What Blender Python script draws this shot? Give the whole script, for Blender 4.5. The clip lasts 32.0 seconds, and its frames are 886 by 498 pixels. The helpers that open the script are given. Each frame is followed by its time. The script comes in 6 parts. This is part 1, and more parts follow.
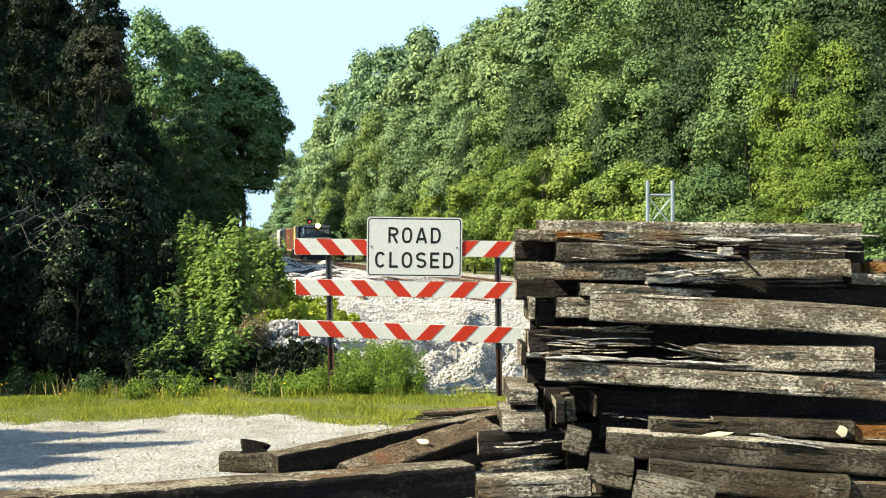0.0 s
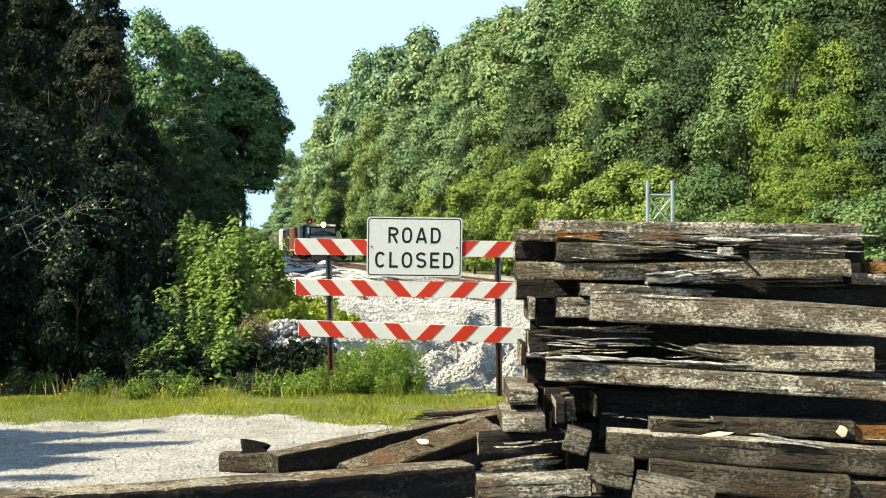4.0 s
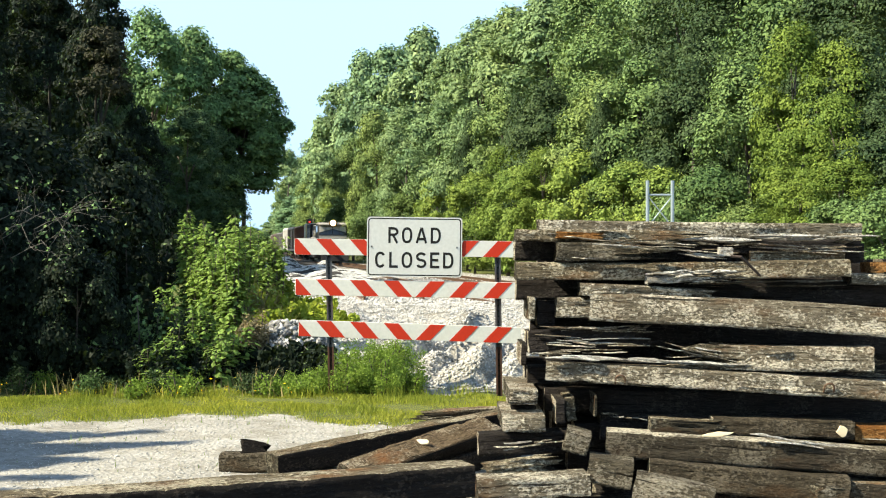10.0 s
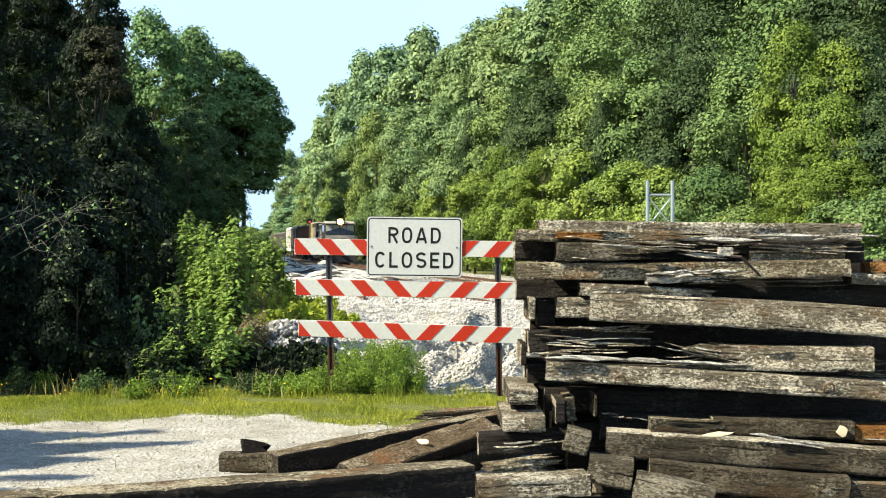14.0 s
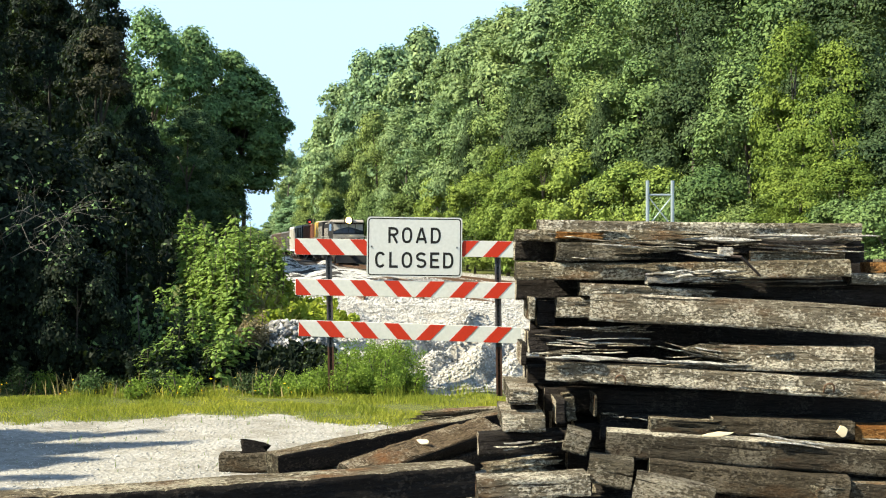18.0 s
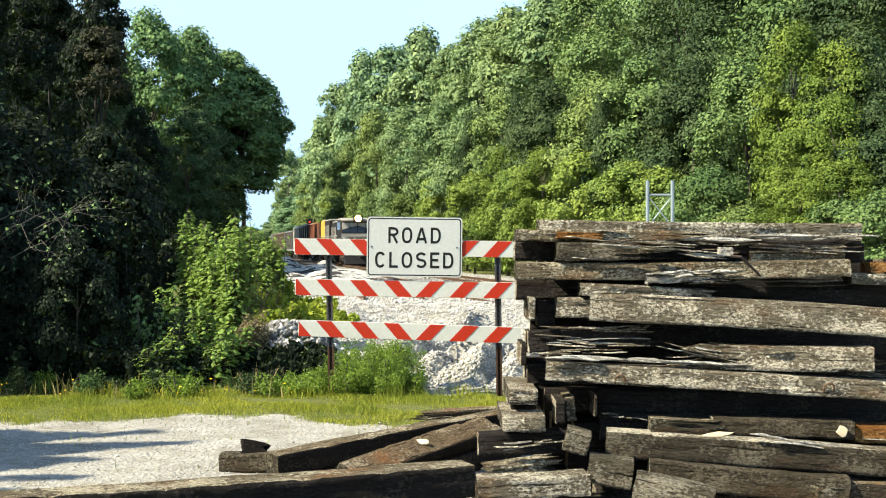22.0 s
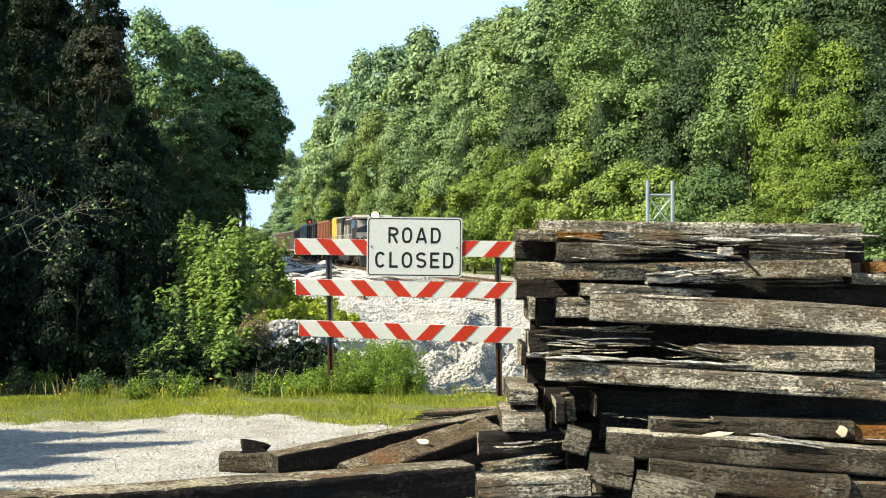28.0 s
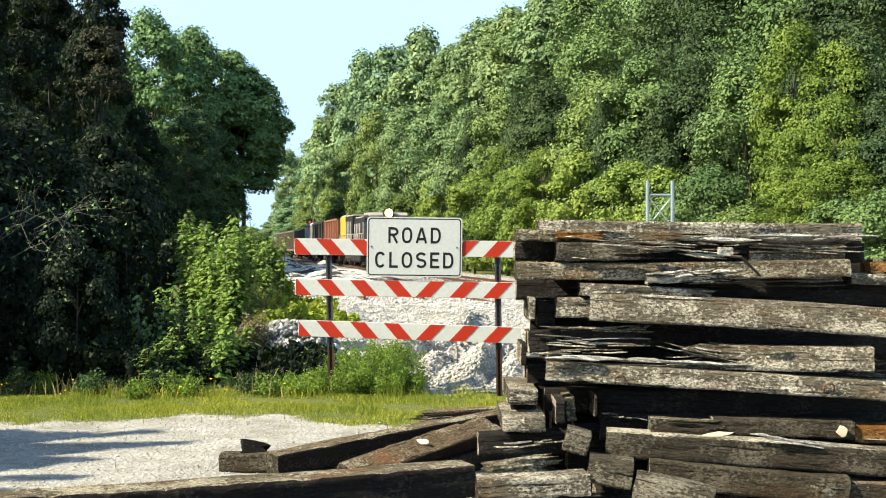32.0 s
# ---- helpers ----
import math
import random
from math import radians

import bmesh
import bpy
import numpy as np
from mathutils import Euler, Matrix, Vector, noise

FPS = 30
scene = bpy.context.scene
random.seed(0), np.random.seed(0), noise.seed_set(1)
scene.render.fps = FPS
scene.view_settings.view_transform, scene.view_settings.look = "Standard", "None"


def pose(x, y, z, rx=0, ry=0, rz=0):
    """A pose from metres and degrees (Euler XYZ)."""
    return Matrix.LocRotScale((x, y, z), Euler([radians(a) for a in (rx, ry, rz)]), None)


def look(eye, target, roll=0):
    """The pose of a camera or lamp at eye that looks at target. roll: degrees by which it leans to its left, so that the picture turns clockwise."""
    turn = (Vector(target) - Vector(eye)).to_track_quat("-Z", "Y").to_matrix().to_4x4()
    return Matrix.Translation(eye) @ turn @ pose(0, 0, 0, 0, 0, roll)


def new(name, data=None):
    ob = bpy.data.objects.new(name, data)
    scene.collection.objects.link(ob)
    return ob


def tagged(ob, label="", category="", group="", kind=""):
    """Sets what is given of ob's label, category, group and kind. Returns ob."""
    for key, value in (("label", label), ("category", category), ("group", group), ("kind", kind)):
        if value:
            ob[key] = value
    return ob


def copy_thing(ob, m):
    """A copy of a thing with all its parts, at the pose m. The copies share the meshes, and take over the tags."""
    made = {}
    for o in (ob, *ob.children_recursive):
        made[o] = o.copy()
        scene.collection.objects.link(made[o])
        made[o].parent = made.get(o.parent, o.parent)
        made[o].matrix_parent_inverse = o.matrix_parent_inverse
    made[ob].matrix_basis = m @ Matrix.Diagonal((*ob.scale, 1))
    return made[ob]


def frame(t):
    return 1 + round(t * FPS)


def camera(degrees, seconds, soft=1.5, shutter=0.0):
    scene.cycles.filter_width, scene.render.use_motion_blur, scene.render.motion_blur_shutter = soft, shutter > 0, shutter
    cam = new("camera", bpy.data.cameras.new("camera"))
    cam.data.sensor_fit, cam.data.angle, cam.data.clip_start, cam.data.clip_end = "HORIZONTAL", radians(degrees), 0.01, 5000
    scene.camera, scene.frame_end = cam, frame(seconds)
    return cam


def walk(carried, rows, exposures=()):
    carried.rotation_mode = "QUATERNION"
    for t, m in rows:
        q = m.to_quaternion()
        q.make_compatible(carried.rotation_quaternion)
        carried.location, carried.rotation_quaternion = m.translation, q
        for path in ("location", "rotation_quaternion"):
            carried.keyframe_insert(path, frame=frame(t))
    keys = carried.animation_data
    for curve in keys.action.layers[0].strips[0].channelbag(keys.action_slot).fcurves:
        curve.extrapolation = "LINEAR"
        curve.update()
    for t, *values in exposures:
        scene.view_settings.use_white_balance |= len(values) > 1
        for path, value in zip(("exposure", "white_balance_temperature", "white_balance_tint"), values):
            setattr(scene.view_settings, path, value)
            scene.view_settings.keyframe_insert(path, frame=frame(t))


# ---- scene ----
# ---- camera: stands still on a tripod beside the tie pile ----
EYE = (0.0, 0.0, 1.91)
cam = camera(40.0, 32.0, soft=1.1)
STAND = look(EYE, (0.0, 100.0, 1.725))
walk(cam, [(0.0, STAND), (32.0, STAND)], exposures=[(0.0, 1.27, 7460, 3), (32.0, 1.27, 7460, 3)])

# ---- light: clear morning, sun from the left ----
SUN_TO = Vector((-0.72, -0.24, 0.70)).normalized()
world = bpy.data.worlds.new("sky")
scene.world = world
world.use_nodes = True
wn = world.node_tree
sky = wn.nodes.new("ShaderNodeTexSky")
sky.sky_type = 'NISHITA'
sky.sun_disc = False
sky.sun_elevation = math.asin(SUN_TO.z)
sky.sun_rotation = math.atan2(SUN_TO.x, SUN_TO.y)
sky.air_density, sky.dust_density, sky.ozone_density = 0.85, 0.15, 1.2
direction = wn.nodes.new("ShaderNodeTexCoord")
lift = wn.nodes.new("ShaderNodeVectorMath")
lift.operation = 'MAXIMUM'
lift.inputs[1].default_value = (-1.0, -1.0, 0.21)
wn.links.new(direction.outputs["Generated"], lift.inputs[0])
wn.links.new(lift.outputs[0], sky.inputs[0])
wn.links.new(sky.outputs[0], wn.nodes["Background"].inputs[0])
wn.nodes["Background"].inputs[1].default_value = 0.150
sun = new("sun", bpy.data.lights.new("sun", 'SUN'))
sun.data.energy, sun.data.angle, sun.data.color = 5.0, radians(0.53), (1.0, 0.95, 0.87)
sun.matrix_world = look((0, 0, 30), Vector((0, 0, 30)) - SUN_TO)


# ---- material helpers ----
def material(name, rough=0.8, metal=0.0, spec=0.3):
    m = bpy.data.materials.new(name)
    m.use_nodes = True
    b = m.node_tree.nodes["Principled BSDF"]
    b.inputs["Roughness"].default_value = rough
    b.inputs["Metallic"].default_value = metal
    b.inputs["Specular IOR Level"].default_value = spec
    return m, m.node_tree, b


def coords(nt, scale=(1, 1, 1), space="Object"):
    tc = nt.nodes.new("ShaderNodeTexCoord")
    mp = nt.nodes.new("ShaderNodeMapping")
    mp.inputs["Scale"].default_value = scale
    nt.links.new(tc.outputs[space], mp.inputs["Vector"])
    return mp.outputs["Vector"]


def noise_tex(nt, vec, scale, detail=4.0, rough=0.6):
    n = nt.nodes.new("ShaderNodeTexNoise")
    n.inputs["Scale"].default_value, n.inputs["Detail"].default_value, n.inputs["Roughness"].default_value = scale, detail, rough
    if vec is not None:
        nt.links.new(vec, n.inputs["Vector"])
    return n.outputs["Fac"]


def ramp(nt, fac, stops):
    r = nt.nodes.new("ShaderNodeValToRGB")
    while len(r.color_ramp.elements) < len(stops):
        r.color_ramp.elements.new(0.5)
    for e, (p, c) in zip(r.color_ramp.elements, stops):
        e.position, e.color = p, (*c, 1)
    nt.links.new(fac, r.inputs["Fac"])
    return r.outputs["Color"]


def mix(nt, fac, a, b, kind='MIX'):
    m = nt.nodes.new("ShaderNodeMix")
    m.data_type, m.blend_type = 'RGBA', kind
    for sock, v in ((m.inputs[0], fac), (m.inputs[6], a), (m.inputs[7], b)):
        if isinstance(v, (int, float)):
            sock.default_value = v
        elif isinstance(v, tuple):
            sock.default_value = (*v, 1)
        else:
            nt.links.new(v, sock)
    return m.outputs[2]


def calc(nt, op, a, b=0.0):
    m = nt.nodes.new("ShaderNodeMath")
    m.operation = op
    for sock, v in ((m.inputs[0], a), (m.inputs[1], b)):
        if isinstance(v, (int, float)):
            sock.default_value = v
        else:
            nt.links.new(v, sock)
    return m.outputs[0]


def bump(nt, b, height, strength=0.5, distance=0.02):
    n = nt.nodes.new("ShaderNodeBump")
    n.inputs["Strength"].default_value, n.inputs["Distance"].default_value = strength, distance
    nt.links.new(height, n.inputs["Height"])
    nt.links.new(n.outputs["Normal"], b.inputs["Normal"])


def object_random(nt):
    return nt.nodes.new("ShaderNodeObjectInfo").outputs["Random"]


def island_random(nt):
    return nt.nodes.new("ShaderNodeNewGeometry").outputs["Random Per Island"]


def worn_paint(name, colour, rough=0.55, dirt=(0.10, 0.08, 0.06), amount=0.45, metal=0.0, scale=3.0):
    m, nt, b = material(name, rough, metal)
    v = coords(nt)
    big = noise_tex(nt, v, scale, 5)
    fine = noise_tex(nt, v, scale * 9, 4)
    mask = calc(nt, 'MULTIPLY', ramp(nt, big, [(0.42, (0, 0, 0)), (0.75, (1, 1, 1))]), amount)
    c = mix(nt, mask, colour, dirt)
    c = mix(nt, 0.25, c, ramp(nt, fine, [(0.3, tuple(x * 0.7 for x in colour)), (0.7, tuple(min(1, x * 1.2) for x in colour))]))
    nt.links.new(c, b.inputs["Base Color"])
    bump(nt, b, fine, 0.15, 0.005)
    return m


def leaf_material(name, dark, light, glow=0.14, hue=0.75, sunny=()):
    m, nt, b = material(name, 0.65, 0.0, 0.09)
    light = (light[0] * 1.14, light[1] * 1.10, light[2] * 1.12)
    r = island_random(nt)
    # the optional last stop brightens a few leaves in place of sun flecks
    c = ramp(nt, r, [(0.0, tuple(0.7 * d + 0.3 * x for d, x in zip(dark, light))), (0.55, tuple(0.82 * x for x in light)), (0.955 if sunny else 1.0, tuple(min(1, x * 1.08) for x in light))] + ([(0.965, sunny)] if sunny else []))
    c = mix(nt, hue, c, ramp(nt, object_random(nt), [(0.0, (0.72, 0.82, 0.70)), (0.5, (1.03, 1.02, 0.92)), (1.0, (1.28, 1.14, 0.84))]), 'MULTIPLY')
    v = coords(nt, space="Object")
    patch = noise_tex(nt, v, 0.55, 3)
    c = mix(nt, 0.7, c, ramp(nt, patch, [(0.35, (0.55, 0.66, 0.66)), (0.65, (1.18, 1.12, 1.0))]), 'MULTIPLY')
    nt.links.new(c, b.inputs["Base Color"])
    t = nt.nodes.new("ShaderNodeBsdfTranslucent")
    nt.links.new(mix(nt, 0.5, c, (0.10, 0.16, 0.02)), t.inputs["Color"])
    s = nt.nodes.new("ShaderNodeMixShader")
    s.inputs[0].default_value = glow
    out = nt.nodes["Material Output"]
    nt.links.new(b.outputs[0], s.inputs[1])
    nt.links.new(t.outputs[0], s.inputs[2])
    nt.links.new(s.outputs[0], out.inputs["Surface"])
    return m


def bark_material(name, a, c2):
    m, nt, b = material(name, 0.9)
    v = coords(nt, (6, 6, 1.2))
    n = noise_tex(nt, v, 3, 6, 0.7)
    nt.links.new(ramp(nt, n, [(0.3, a), (0.7, c2)]), b.inputs["Base Color"])
    bump(nt, b, n, 0.8, 0.03)
    return m


def tie_material(name, dark, mid, pale, rust, pale_share):
    """Creosoted oak, weathered: grain runs along the tie's own X, pale lichen and bleached crust lie on it in lumps."""
    m, nt, b = material(name, 0.92, 0.0, 0.1)
    tc = nt.nodes.new("ShaderNodeTexCoord")
    off = nt.nodes.new("ShaderNodeVectorMath")
    off.operation = 'ADD'
    comb = nt.nodes.new("ShaderNodeCombineXYZ")
    nt.links.new(calc(nt, 'MULTIPLY', object_random(nt), 37.0), comb.inputs[0])
    nt.links.new(tc.outputs["Object"], off.inputs[0])
    nt.links.new(comb.outputs[0], off.inputs[1])

    def at(scale):
        mp = nt.nodes.new("ShaderNodeMapping")
        mp.inputs["Scale"].default_value = scale
        nt.links.new(off.outputs[0], mp.inputs["Vector"])
        return mp.outputs["Vector"]
    grain = noise_tex(nt, at((4.0, 26, 26)), 3.0, 6, 0.75)
    lump = noise_tex(nt, at((0.62, 1.0, 1.0)), 52.0, 5, 0.62)
    pit = noise_tex(nt, at((0.55, 1.0, 1.0)), 85.0, 3, 0.6)
    patch = noise_tex(nt, at((1.0, 1.6, 1.6)), 2.3, 4, 0.6)
    c = ramp(nt, grain, [(0.34, dark), (0.54, mid), (0.84, tuple(0.5 * (x + y) for x, y in zip(mid, pale)))])
    # bleached crust: thick where the patch is high, broken up by the lumps
    cover = calc(nt, 'ADD', lump, calc(nt, 'MULTIPLY', calc(nt, 'SUBTRACT', patch, 0.5), 1.15))
    k = 0.545 - pale_share * 0.07
    crust = ramp(nt, cover, [(k - 0.035, (0, 0, 0)), (k + 0.035, (1, 1, 1))])
    c = mix(nt, calc(nt, 'MULTIPLY', crust, 0.92), c, mix(nt, ramp(nt, pit, [(0.35, (0, 0, 0)), (0.62, (1, 1, 1))]), mid, pale))
    stain = ramp(nt, noise_tex(nt, at((0.9, 2.4, 2.4)), 1.9, 4), [(0.54, (0, 0, 0)), (0.68, (1, 1, 1))])
    c = mix(nt, calc(nt, 'MULTIPLY', stain, 0.55), c, mix(nt, grain, dark, rust))
    check = ramp(nt, noise_tex(nt, at((0.6, 20, 20)), 2.0, 4), [(0.34, (1, 1, 1)), (0.39, (0, 0, 0))])
    c = mix(nt, calc(nt, 'MULTIPLY', check, 0.9), c, tuple(x * 0.5 for x in dark))
    holes = ramp(nt, pit, [(0.30, (1, 1, 1)), (0.38, (0, 0, 0))])
    c = mix(nt, calc(nt, 'MULTIPLY', holes, 0.75), c, dark)
    nt.links.new(c, b.inputs["Base Color"])
    h = calc(nt, 'ADD', calc(nt, 'MULTIPLY', grain, 0.8), calc(nt, 'MULTIPLY', lump, 1.2))
    h = calc(nt, 'ADD', h, calc(nt, 'MULTIPLY', crust, 0.25))
    h = calc(nt, 'SUBTRACT', h, calc(nt, 'MULTIPLY', check, 0.9))
    bump(nt, b, h, 1.0, 0.034)
    return m


# ---- materials ----
M = {}
M["tie_grey"] = tie_material("weathered_grey_tie", (0.028, 0.023, 0.016), (0.215, 0.180, 0.126), (0.84, 0.76, 0.60), (0.32, 0.15, 0.056), 0.55)
M["tie_brown"] = tie_material("weathered_brown_tie", (0.026, 0.019, 0.012), (0.195, 0.155, 0.098), (0.66, 0.58, 0.42), (0.46, 0.18, 0.05), 0.2)
M["tie_lumpy"] = tie_material("rough_dark_grey_tie", (0.014, 0.012, 0.009), (0.064, 0.053, 0.037), (0.201, 0.175, 0.130), (0.117, 0.060, 0.028), -0.2)
M["tie_dull"] = tie_material("dull_grey_brown_tie", (0.015, 0.012, 0.008), (0.074, 0.060, 0.040), (0.180, 0.150, 0.107), (0.148, 0.080, 0.037), 0.1)
# creosote black, deepened for the shaded recesses between the front ties
M["tie_black"] = tie_material("shade_black_creosote_tie", (0.015, 0.012, 0.011), (0.038, 0.032, 0.028), (0.101, 0.088, 0.073), (0.028, 0.020, 0.013), -0.8)
# blackest wood, for loose ties' sides turned away from the sun
M["tie_shade_black"] = tie_material("shade_black_side_tie", (0.011, 0.009, 0.008), (0.021, 0.018, 0.016), (0.069, 0.058, 0.047), (0.023, 0.015, 0.009), -0.7)
M["tie_pale"] = tie_material("split_pale_wood", (0.07, 0.06, 0.048), (0.40, 0.375, 0.32), (0.78, 0.75, 0.68), (0.26, 0.16, 0.08), 0.6)
M["tie_olive"] = tie_material("weathered_dark_tie", (0.010, 0.009, 0.007), (0.06, 0.052, 0.036), (0.30, 0.27, 0.20), (0.22, 0.09, 0.03), 0.0)
M["tie_side"] = tie_material("creosote_brown_shade_tie", (0.010, 0.009, 0.008), (0.034, 0.028, 0.023), (0.13, 0.115, 0.09), (0.05, 0.028, 0.014), -0.4)
M["tie_ash"] = tie_material("ash_grey_tie", (0.017, 0.014, 0.010), (0.111, 0.094, 0.065), (0.382, 0.340, 0.260), (0.170, 0.090, 0.047), 0.4)
M["tie_stained"] = tie_material("rust_stained_tie", (0.030, 0.020, 0.012), (0.190, 0.135, 0.080), (0.52, 0.44, 0.32), (0.52, 0.17, 0.03), 0.0)
M["tie_rust"] = tie_material("orange_split_wood", (0.05, 0.022, 0.009), (0.26, 0.11, 0.03), (0.48, 0.26, 0.10), (0.36, 0.13, 0.03), 0.5)
M["fresh_wood"] = worn_paint("fresh_broken_wood", (0.75, 0.62, 0.40), 0.8, (0.4, 0.3, 0.18), 0.4)
M["white_sheet"] = worn_paint("white_reflective_sheeting", (0.60, 0.588, 0.525), 0.42, (0.45, 0.43, 0.36), 0.22)
M["red_sheet"] = worn_paint("red_orange_reflective_sheeting", (0.47, 0.024, 0.005), 0.55, (0.30, 0.028, 0.012), 0.3)
M["sign_white"] = worn_paint("sign_white_face", (0.56, 0.555, 0.51), 0.38, (0.48, 0.47, 0.42), 0.15)
M["sign_black"] = worn_paint("sign_black_ink", (0.008, 0.008, 0.008), 0.85, (0.03, 0.03, 0.03), 0.2)
M["steel_post"] = worn_paint("galvanised_post_steel", (0.07, 0.075, 0.08), 0.6, (0.12, 0.05, 0.025), 0.9, 0.3, 2.0)
M["rust_post"] = worn_paint("rusty_post_steel", (0.075, 0.038, 0.025), 0.8, (0.12, 0.05, 0.03), 0.6, 0.2, 6.0)
M["galvanised"] = worn_paint("galvanised_tube", (0.29, 0.345, 0.36), 0.5, (0.2, 0.22, 0.23), 0.4, 0.4)
M["bolt"] = worn_paint("bolt_steel", (0.12, 0.12, 0.12), 0.5, (0.05, 0.05, 0.05), 0.3, 0.6)
M["rail"] = worn_paint("rusty_rail_steel", (0.13, 0.075, 0.045), 0.6, (0.06, 0.04, 0.03), 0.5, 0.5)
M["loco_black"] = worn_paint("loco_black_paint", (0.012, 0.012, 0.013), 0.65, (0.05, 0.045, 0.04), 0.6, 0, 0.7)
M["loco_white"] = worn_paint("loco_white_paint", (0.42, 0.39, 0.34), 0.45, (0.25, 0.22, 0.18), 0.5, 0, 0.8)
M["loco_yellow"] = worn_paint("loco_yellow_paint", (0.55, 0.33, 0.035), 0.45, (0.3, 0.2, 0.06), 0.4, 0, 0.8)
M["loco_tan"] = worn_paint("dusty_grey_paint", (0.32, 0.29, 0.25), 0.5, (0.15, 0.13, 0.11), 0.5, 0, 0.8)
M["oxide"] = worn_paint("oxide_red_paint", (0.28, 0.115, 0.07), 0.6, (0.16, 0.09, 0.06), 0.6, 0, 0.8)
M["car_black"] = worn_paint("black_car_paint", (0.022, 0.02, 0.02), 0.55, (0.07, 0.055, 0.045), 0.6, 0, 0.8)
M["car_white"] = worn_paint("dirty_white_car_paint", (0.60, 0.57, 0.52), 0.55, (0.25, 0.19, 0.15), 0.6, 0, 0.8)
M["car_tan"] = worn_paint("tan_brown_car_paint", (0.15, 0.105, 0.075), 0.6, (0.10, 0.075, 0.06), 0.6, 0, 0.8)
M["car_grey"] = worn_paint("grey_car_paint", (0.15, 0.14, 0.13), 0.6, (0.10, 0.085, 0.07), 0.6, 0, 0.8)
M["truck_steel"] = worn_paint("truck_steel", (0.045, 0.035, 0.03), 0.7, (0.08, 0.05, 0.035), 0.6, 0.3, 2.0)
M["glass"], nt_, b_ = material("cab_glass", 0.08, 0.0, 0.6)
b_.inputs["Base Color"].default_value = (0.012, 0.015, 0.018, 1)


def glowing(name, colour, power):
    m, nt, b = material(name, 0.3)
    b.inputs["Base Color"].default_value = (*colour, 1)
    b.inputs["Emission Color"].default_value = (*colour, 1)
    b.inputs["Emission Strength"].default_value = power
    return m


M["headlight"] = glowing("headlight_glow", (1.0, 0.78, 0.42), 30.0)
# dim orange emission in place of the glare around the lamp
M["halo_ring"] = glowing("headlight_halo_glow", (1.0, 0.55, 0.18), 0.16)
M["signal_red"] = glowing("signal_red_glow", (1.0, 0.04, 0.03), 0.9)
M["leaf_mid"] = leaf_material("broadleaf_green", (0.016, 0.034, 0.014), (0.172, 0.250, 0.094), 0.12)
M["leaf_fresh"] = leaf_material("fresh_green_leaf", (0.05, 0.085, 0.016), (0.235, 0.315, 0.075), 0.25, 0.3)
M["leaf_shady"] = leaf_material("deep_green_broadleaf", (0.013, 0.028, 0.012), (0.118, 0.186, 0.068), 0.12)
M["leaf_lime"] = leaf_material("yellow_green_leaf", (0.040, 0.072, 0.013), (0.158, 0.222, 0.046), 0.2, 0.4)
# near-black leaf: the left wood's shade put into the colour, sun flecks too
M["leaf_deep_shade"] = leaf_material("shade_dark_leaf", (0.006, 0.010, 0.008), (0.014, 0.023, 0.015), 0.10, 0.75, (0.13, 0.18, 0.09))
M["leaf_dark"] = leaf_material("dark_broadleaf", (0.024, 0.050, 0.025), (0.165, 0.266, 0.110))
# oak green darkened to stand for shaded gaps in the right-hand wood
M["leaf_oak_shade"] = leaf_material("shaded_oak_leaf", (0.010, 0.020, 0.009), (0.062, 0.098, 0.042), 0.14, 0.4)
# edge leaf dimmed in place of the shade low in the left wood
M["leaf_edge"] = leaf_material("shade_dim_edge_leaf", (0.012, 0.026, 0.014), (0.082, 0.136, 0.066), 0.14, 0.4)
M["leaf_pale"] = leaf_material("pale_green_leaf", (0.045, 0.080, 0.036), (0.222, 0.315, 0.145), 0.2, 0.4)
M["leaf_dead"] = leaf_material("dead_grey_vine", (0.010, 0.011, 0.008), (0.045, 0.045, 0.028), 0.1, 0.2)
# blue raised to paint the haze over the far wood into the leaf
M["leaf_far"] = leaf_material("hazed_far_leaf", (0.038, 0.072, 0.038), (0.205, 0.305, 0.165))
M["leaf_shrub"] = leaf_material("shrub_leaf", (0.032, 0.063, 0.016), (0.30, 0.44, 0.115), 0.42, 0.3)
M["bank_leaf"] = leaf_material("yellow_green_bush", (0.14, 0.19, 0.02), (0.36, 0.42, 0.06), 0.4, 0.2)
M["weed"] = leaf_material("weed_leaf", (0.06, 0.12, 0.02), (0.225, 0.335, 0.062), 0.35, 0.1)
M["grass"] = leaf_material("meadow_grass", (0.12, 0.16, 0.022), (0.39, 0.41, 0.066), 0.4, 0.1)
M["straw"] = leaf_material("dry_grass", (0.18, 0.14, 0.06), (0.42, 0.34, 0.17), 0.3, 0.1)
M["dry_leaf"] = leaf_material("withered_weed", (0.10, 0.075, 0.04), (0.30, 0.235, 0.135), 0.2, 0.2)
M["flower"] = leaf_material("yellow_flower", (0.55, 0.30, 0.01), (0.8, 0.5, 0.02), 0.2, 0.1)
M["bark"] = bark_material("grey_brown_bark", (0.05, 0.04, 0.032), (0.16, 0.135, 0.11))
# bark darkened in place of the shade inside the left wood
M["dark_bark"] = bark_material("shade_dark_bark", (0.014, 0.015, 0.011), (0.045, 0.042, 0.034))
M["twig"] = bark_material("dead_grey_twig", (0.09, 0.085, 0.07), (0.24, 0.225, 0.19))


